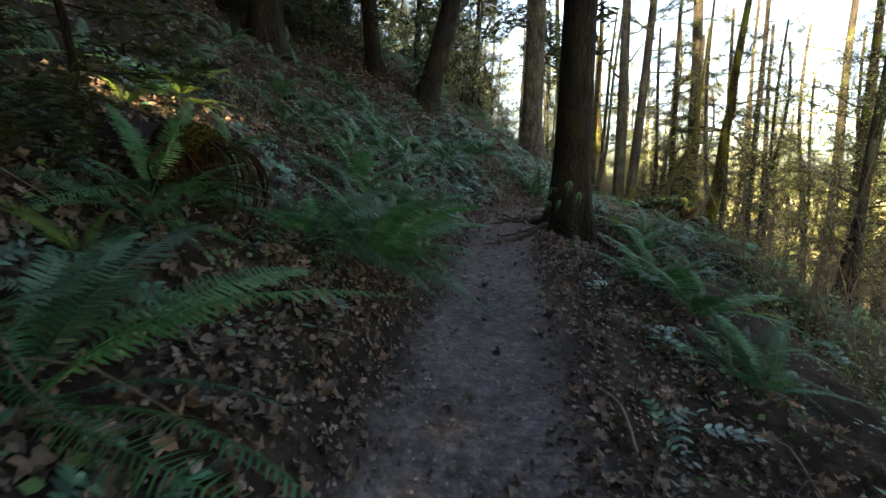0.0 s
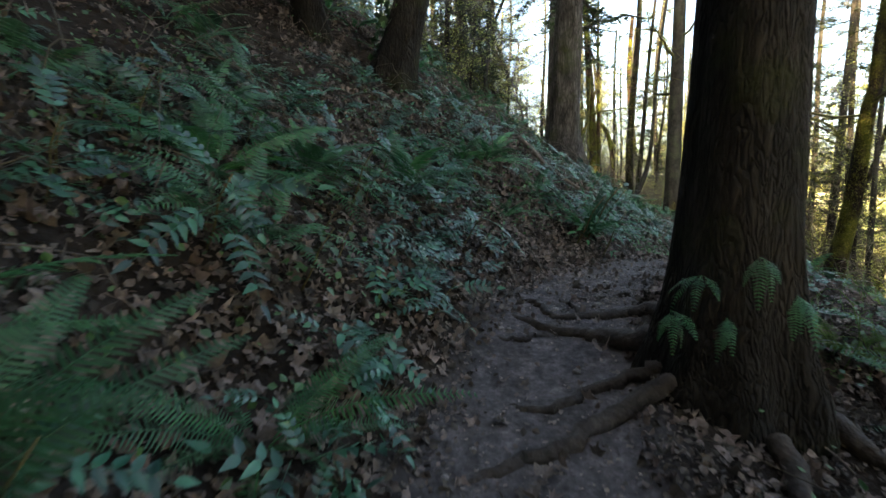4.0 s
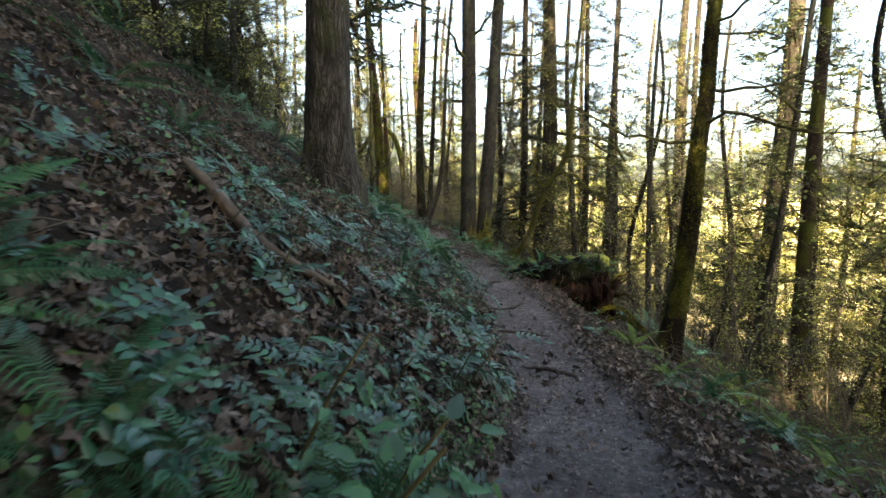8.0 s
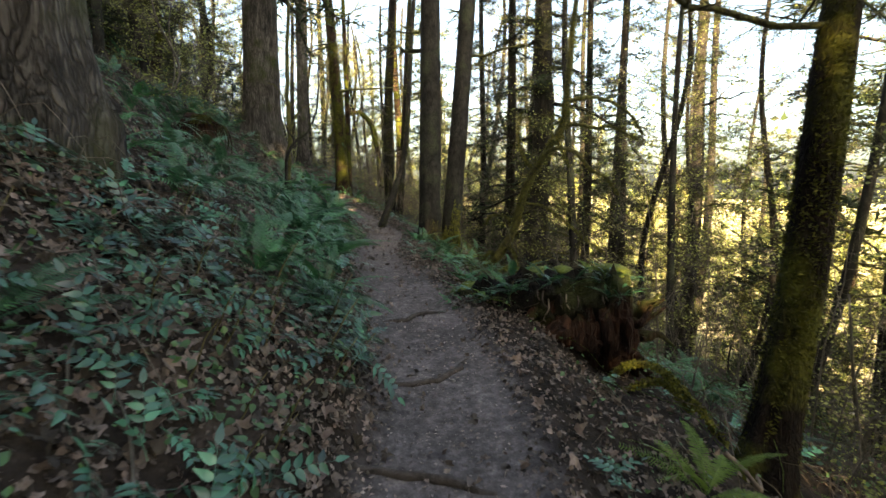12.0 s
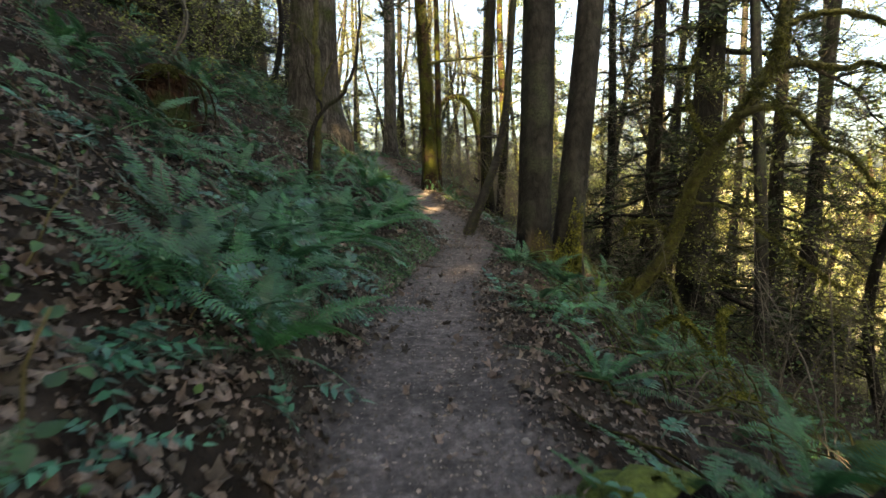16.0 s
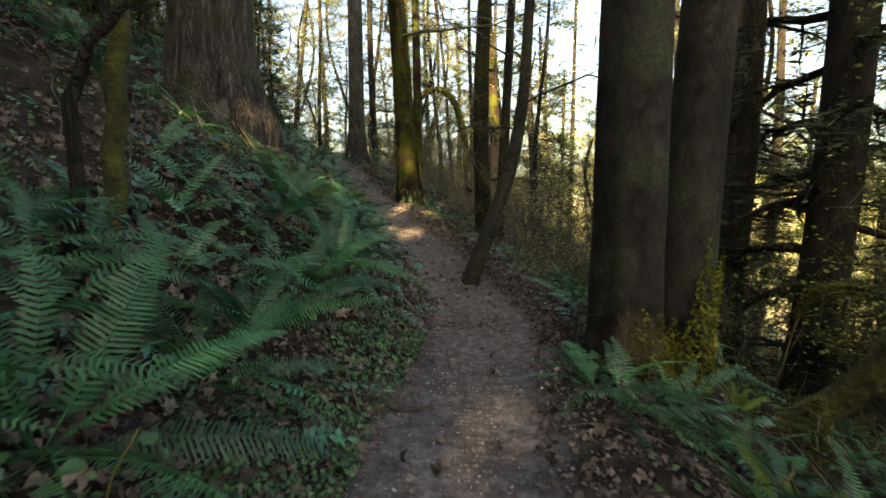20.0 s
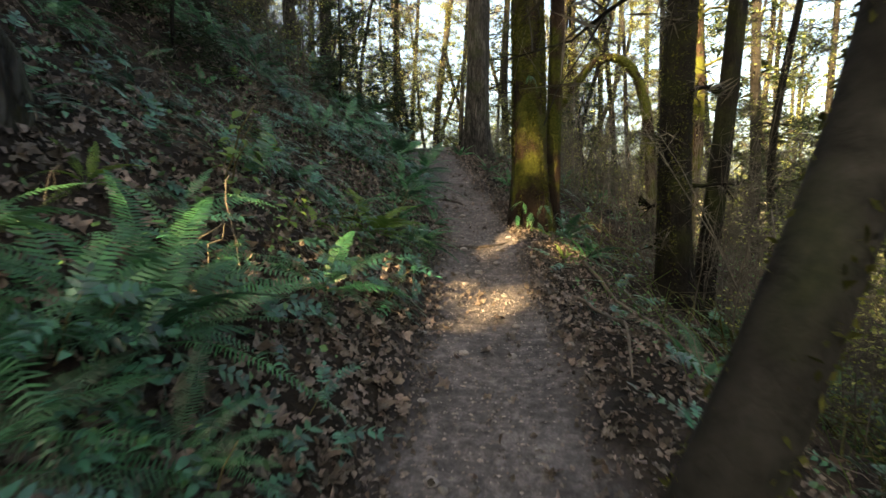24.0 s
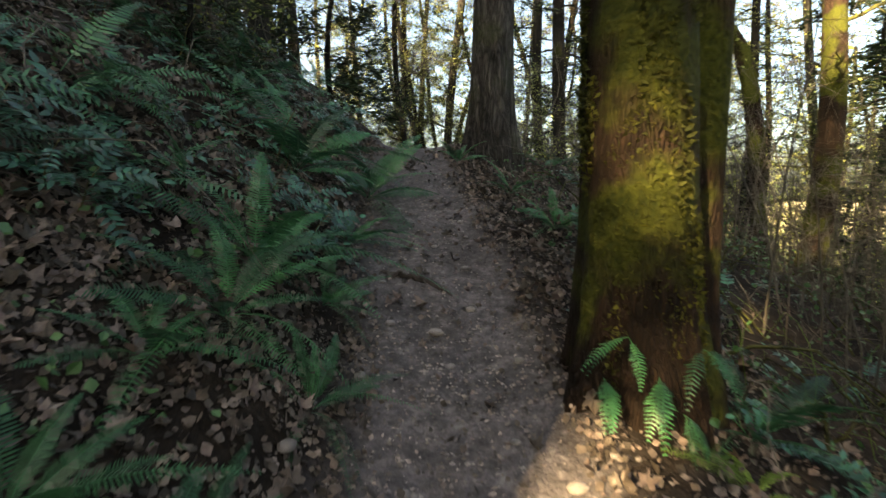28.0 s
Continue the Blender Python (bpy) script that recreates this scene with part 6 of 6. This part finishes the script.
# crooked dead sapling and pale sticks on the slope
sap = thing("dead_sapling", 5.25, 18.45, ground_at(5.25, 18.45), "thin crooked dead sapling on the slope", "sapling")
limb_part(sap, [(5.25, 18.45, ground_at(5.25, 18.45) - 0.1), (5.35, 18.48, 2.2), (5.75, 18.5, 2.65), (5.98, 18.5, 3.2), (6.05, 18.5, 4.3)], 0.04, 0.012, DARK_BARK, seed=9, name="trunk")
limb_part(sap, [(5.5, 18.5, 2.4), (5.3, 18.6, 2.9), (5.25, 18.6, 3.5)], 0.02, 0.006, DARK_BARK, seed=10)
sap2 = thing("dead_sapling", 5.3, 18.75, ground_at(5.3, 18.75), "upright mossy sapling on the slope", "sapling")
limb_part(sap2, [(5.3, 18.75, ground_at(5.3, 18.75) - 0.1), (5.42, 18.8, 2.6), (5.4, 18.9, 3.8), (5.5, 19.0, 5.5)], 0.065, 0.03, MOSS_LIMB, seed=12, name="trunk")
limb_part(sap2, [(5.42, 18.8, 2.7), (5.6, 18.7, 3.1), (5.9, 18.7, 3.3)], 0.02, 0.006, MOSS_LIMB, seed=13)
limb_part(sap2, [(5.41, 18.85, 3.2), (5.2, 18.9, 3.6), (5.0, 18.9, 3.7)], 0.018, 0.006, MOSS_LIMB, seed=14)


def stick(pts, r0, r1, label, seed, mat=WOOD):
    line = smooth_line(pts, 12)
    z = land(line[:, 0], line[:, 1])[0]
    line = np.column_stack([line[:, :2], z + line[:, 2]])
    base = line.mean(0)
    v, q = tube(line - base, np.linspace(r0, r1, 12), 6, 0.1, seed=seed)
    ob = new("stick", mesh_of("stick", v, quads_to(v, q), mat))
    ob.matrix_basis = pose(*base)
    tagged(ob, label, "stick", "sticks on the forest floor")


stick([(4.62, 15.85, 0.25), (4.68, 16.0, 0.12), (4.75, 16.2, 0.03)], 0.022, 0.014, "short pale broken stick leaning on the bank", 1)
stick([(2.72, 7.15, 0.05), (2.95, 7.7, 0.12), (3.05, 8.2, 0.25)], 0.02, 0.014, "mossy broken stick standing out of the bank", 5)
stick([(7.25, 9.45, 0.25), (7.5, 9.35, 0.12), (7.85, 9.6, 0.1), (8.1, 9.75, 0.35)], 0.02, 0.008, "thin grey stick beside the mossy maple", 2)
stick([(9.2, 27.3, 0.05), (9.7, 26.2, 0.05), (9.95, 25.2, 0.04), (10.1, 24.3, 0.03)], 0.022, 0.01, "long thin branch lying below the trail", 3)
stick([(8.95, 25.9, 0.06), (9.2, 25.2, 0.12), (9.1, 24.4, 0.03)], 0.016, 0.007, "bent twig at the trail's lower edge", 4)
rr = np.random.default_rng(91)
for i, (x, y, r) in enumerate(spots(34, -7, 32, 0.8, 4.0, 92) + spots(16, -5, 32, -3, -0.8, 93)):
    a, L = rr.uniform(0, 6.28), rr.uniform(0.25, 0.9)
    stick([(x, y, 0.03), (x + L * 0.5 * math.cos(a), y + L * 0.5 * math.sin(a), 0.05 + 0.05 * rr.uniform()), (x + L * math.cos(a + 0.2), y + L * math.sin(a + 0.2), 0.03)], rr.uniform(0.006, 0.014), 0.004, "dry stick among the dead leaves", 100 + i, WOOD if i % 2 else DEAD_TWIG)
# roots that cross the trail
for i, pts in enumerate([[(4.6, 9.9, -0.01), (4.98, 9.77, 0.025), (5.3, 9.55, 0.02), (5.55, 9.3, -0.03)], [(5.0, 10.9, -0.02), (5.5, 10.8, 0.02), (5.9, 10.95, 0.02), (6.2, 11.2, -0.03)], [(5.5, 12.3, -0.02), (5.85, 12.2, 0.02), (6.15, 12.35, 0.025), (6.5, 12.3, -0.02)],
                         [(4.35, 8.6, -0.01), (4.6, 8.35, 0.03), (4.75, 8.0, 0.02), (4.7, 7.7, -0.02)], [(7.35, 27.7, -0.01), (7.7, 27.75, 0.02), (8.1, 27.9, 0.015), (8.4, 28.1, -0.02)], [(4.1, 9.0, 0.0), (4.45, 8.9, 0.03), (4.6, 8.6, -0.02)],
                         [(6.5, 18.9, 0.0), (7.0, 18.6, 0.02), (7.3, 18.75, -0.03)], [(6.9, 29.7, -0.02), (7.3, 29.8, 0.02), (7.7, 29.6, -0.02)]]):
    line = smooth_line(pts, 18)
    line[:, :2] += np.random.default_rng(130 + i).normal(0, 0.014, (18, 2))
    line[:, 2] -= 0.014
    line[:, 2] += land(line[:, 0], line[:, 1])[0]
    base = line.mean(0)
    v, q = tube(line - base, 0.022 * np.sin(np.linspace(0.5, 2.6, 18)) + 0.006, 8, 0.1, seed=110 + i)
    ob = new("tree_root", mesh_of("tree_root", v, quads_to(v, q), ROOT_BARK))
    ob.matrix_basis = pose(*base)
    tagged(ob, "bare tree root crossing the dirt trail", "root", "roots across the trail")


def stone_mesh(seed):
    r = np.random.default_rng(seed)
    bm = bmesh.new()
    bmesh.ops.create_icosphere(bm, subdivisions=2, radius=1)
    for v in bm.verts:
        v.co *= 1 + 0.22 * noise.noise(v.co * 1.3 + Vector((seed, 0, 0)))
        v.co.z *= 0.55
    me = bpy.data.meshes.new("stone")
    bm.to_mesh(me)
    bm.free()
    me.materials.append(STONE)
    for p in me.polygons:
        p.use_smooth = True
    return me


STONES = [stone_mesh(s) for s in range(4)]
for i, (x, y, r) in enumerate([(-0.15, -0.2, 0), (0.15, 0.6, 0), (-0.35, -0.35, 0), (7.95, 26.9, 0), (8.15, 27.2, 0), (8.1, 22.4, 0), (8.3, 22.1, 0), (7.75, 21.9, 0), (8.05, 21.4, 0), (7.7, 27.7, 0)] + spots(60, -7, 24, -0.65, 0.7, 95) + spots(70, 24, 31, -0.7, 0.7, 97)):
    s = 0.05 if i < 10 else (rr.uniform(0.012, 0.035) if i < 70 else rr.uniform(0.014, 0.045))
    ob = new("stone", STONES[i % 4])
    ob.matrix_basis = pose(x, y, ground_at(x, y) + s * 0.15, 0, 0, rr.uniform(0, 360)) @ Matrix.Diagonal((s, s * rr.uniform(0.7, 1.2), s, 1))
    tagged(ob, "grey stone half sunk in the dirt trail", "stone", "stones on the trail")
# small ferns growing on trunks
LICORICE = [frond_mesh("frond", 0.7, a, 250 + i, FERN, 15, 0.17) for i, a in enumerate((0.5, 0.8))]


def trunk_fern(x, y, z, turn, size, seed, where, green=False):
    r = np.random.default_rng(seed)
    ob = thing("licorice_fern", x, y, z, "small drooping fern growing on " + where, "fern", "ferns on tree trunks", turn=turn)
    for k in range(4):
        s = size * r.uniform(0.6, 1.0)
        part("frond", (LICORICE if green else FRONDS_SUNLIT)[k % 2], ob, "", Matrix.Rotation(radians(r.uniform(-50, 50)), 4, "Z") @ Matrix.Rotation(radians(r.uniform(0, 40)), 4, "Y") @ Matrix.Diagonal((s, s, s, 1)))


for i, (x, y, z) in enumerate([(1.12, 1.62, 0.98), (1.2, 1.54, 0.8), (1.32, 1.52, 1.08), (1.04, 1.74, 0.78), (1.45, 1.46, 0.92)]):
    trunk_fern(x, y, z, -130 + 12 * i, 0.36, 2100 + i, "the dark bark", True)
for i, (x, y, z) in enumerate([(8.5, 28.5, 1.5), (8.62, 28.48, 1.35), (8.8, 28.55, 1.45), (8.55, 28.56, 3.3), (8.42, 28.56, 1.3), (8.72, 28.48, 1.2)]):
    trunk_fern(x, y, z, -110 + 15 * i, 0.42, 2110 + i, "the mossy maple", True)

# grit on the trail
r = np.random.default_rng(96)
i = r.integers(300, 1180, 15000)
d = r.normal(0, 0.36, 15000)
xy = LINE[i, :2] + np.stack([-TAN[i, 1], TAN[i, 0]], 1) * d[:, None]
z = land(xy[:, 0], xy[:, 1])[0]
s = r.uniform(0.003, 0.012, (15000, 1))
c = np.column_stack([xy, z + 0.003])
corner = np.array([[1, 0, 0], [0, 1, 0], [-1, 0, 0], [0, -1, 0], [0, 0, 0.9]])
v = (c[:, None] + (corner[None] + r.normal(0, 0.25, (15000, 5, 3))) * s[:, None]).reshape(-1, 3)
k = np.arange(15000)[:, None] * 5
q = np.concatenate([k + [0, 1, 4], k + [1, 2, 4], k + [2, 3, 4], k + [3, 0, 4]])
GRIT = material("grit", [(0.3, (0.08, 0.073, 0.073)), (0.7, (0.22, 0.20, 0.19))], 9, bump=0, per_island=0.6)
tagged(new("gravel", mesh_of("gravel", v, q, GRIT, False)), "small grit and stone chips on the dirt trail", "gravel", kind="stuff")


# old stumps sunk in the bank
def stump(x, y, radius, height, seed, label, lean=(0, 0)):
    r = np.random.default_rng(seed)
    z = ground_at(x, y) - 0.25
    ob = thing("tree_stump", x, y, z, label, "stump")
    line = smooth_line([(0, 0, 0), (lean[0] * 0.4, lean[1] * 0.4, 0.3 + height * 0.4), (lean[0], lean[1], 0.25 + height)], 14)
    v, q = tube(line, radius * np.linspace(1.15, 0.85, 14), 26, 0.05, 6, 0.3, 0.3, seed)
    part("body", mesh_of("body", v, quads_to(v, q), ROTTEN), ob)
    for k in range(34):
        a = r.uniform(0, 6.28)
        p = np.array([math.cos(a) * radius * 0.85 + lean[0], math.sin(a) * radius * 0.85 + lean[1], height + 0.2])
        out = np.array([math.cos(a + r.normal(0, 0.3)), math.sin(a + r.normal(0, 0.3)), 0]) * r.uniform(0.06, 0.22)
        drop = r.uniform(0.3, 0.75)
        v, q = tube(smooth_line([p, p + out + (0, 0, -0.1), p + out * 1.4 + (0, 0, -0.6 * drop), p + out * 1.2 + r.normal(0, 0.04, 3) + (0, 0, -drop)], 9), np.linspace(0.013, 0.004, 9) * r.uniform(0.6, 1.6), 5, 0.12, seed=seed + k)
        part("root", mesh_of("root", v, quads_to(v, q), ROTTEN), ob, "dark hanging root")
    n = 5000
    a, h = r.uniform(0, 6.28, n), np.sqrt(r.uniform(0, 1, n))
    at = np.stack([np.cos(a) * h * radius * 0.95 + lean[0], np.sin(a) * h * radius * 0.95 + lean[1], 0.27 + height + r.uniform(-0.03, 0.05, n) - 0.12 * h**3], 1)
    v, q = leaf_cloud(at, r, 0.014, 1.0, 2.4)
    part("moss", mesh_of("moss", v, q, MOSS_FUZZ, False), ob, "yellow-green moss cap")["kind"] = "stuff"


stump(-2.5, -2.1, 0.22, 0.32, 3001, "dark rotten stump with hanging roots in the bank", (0.12, -0.1))
stump(3.6, 17.9, 0.28, 0.4, 3002, "mossy old stump in the fern bank", (0.1, -0.12))
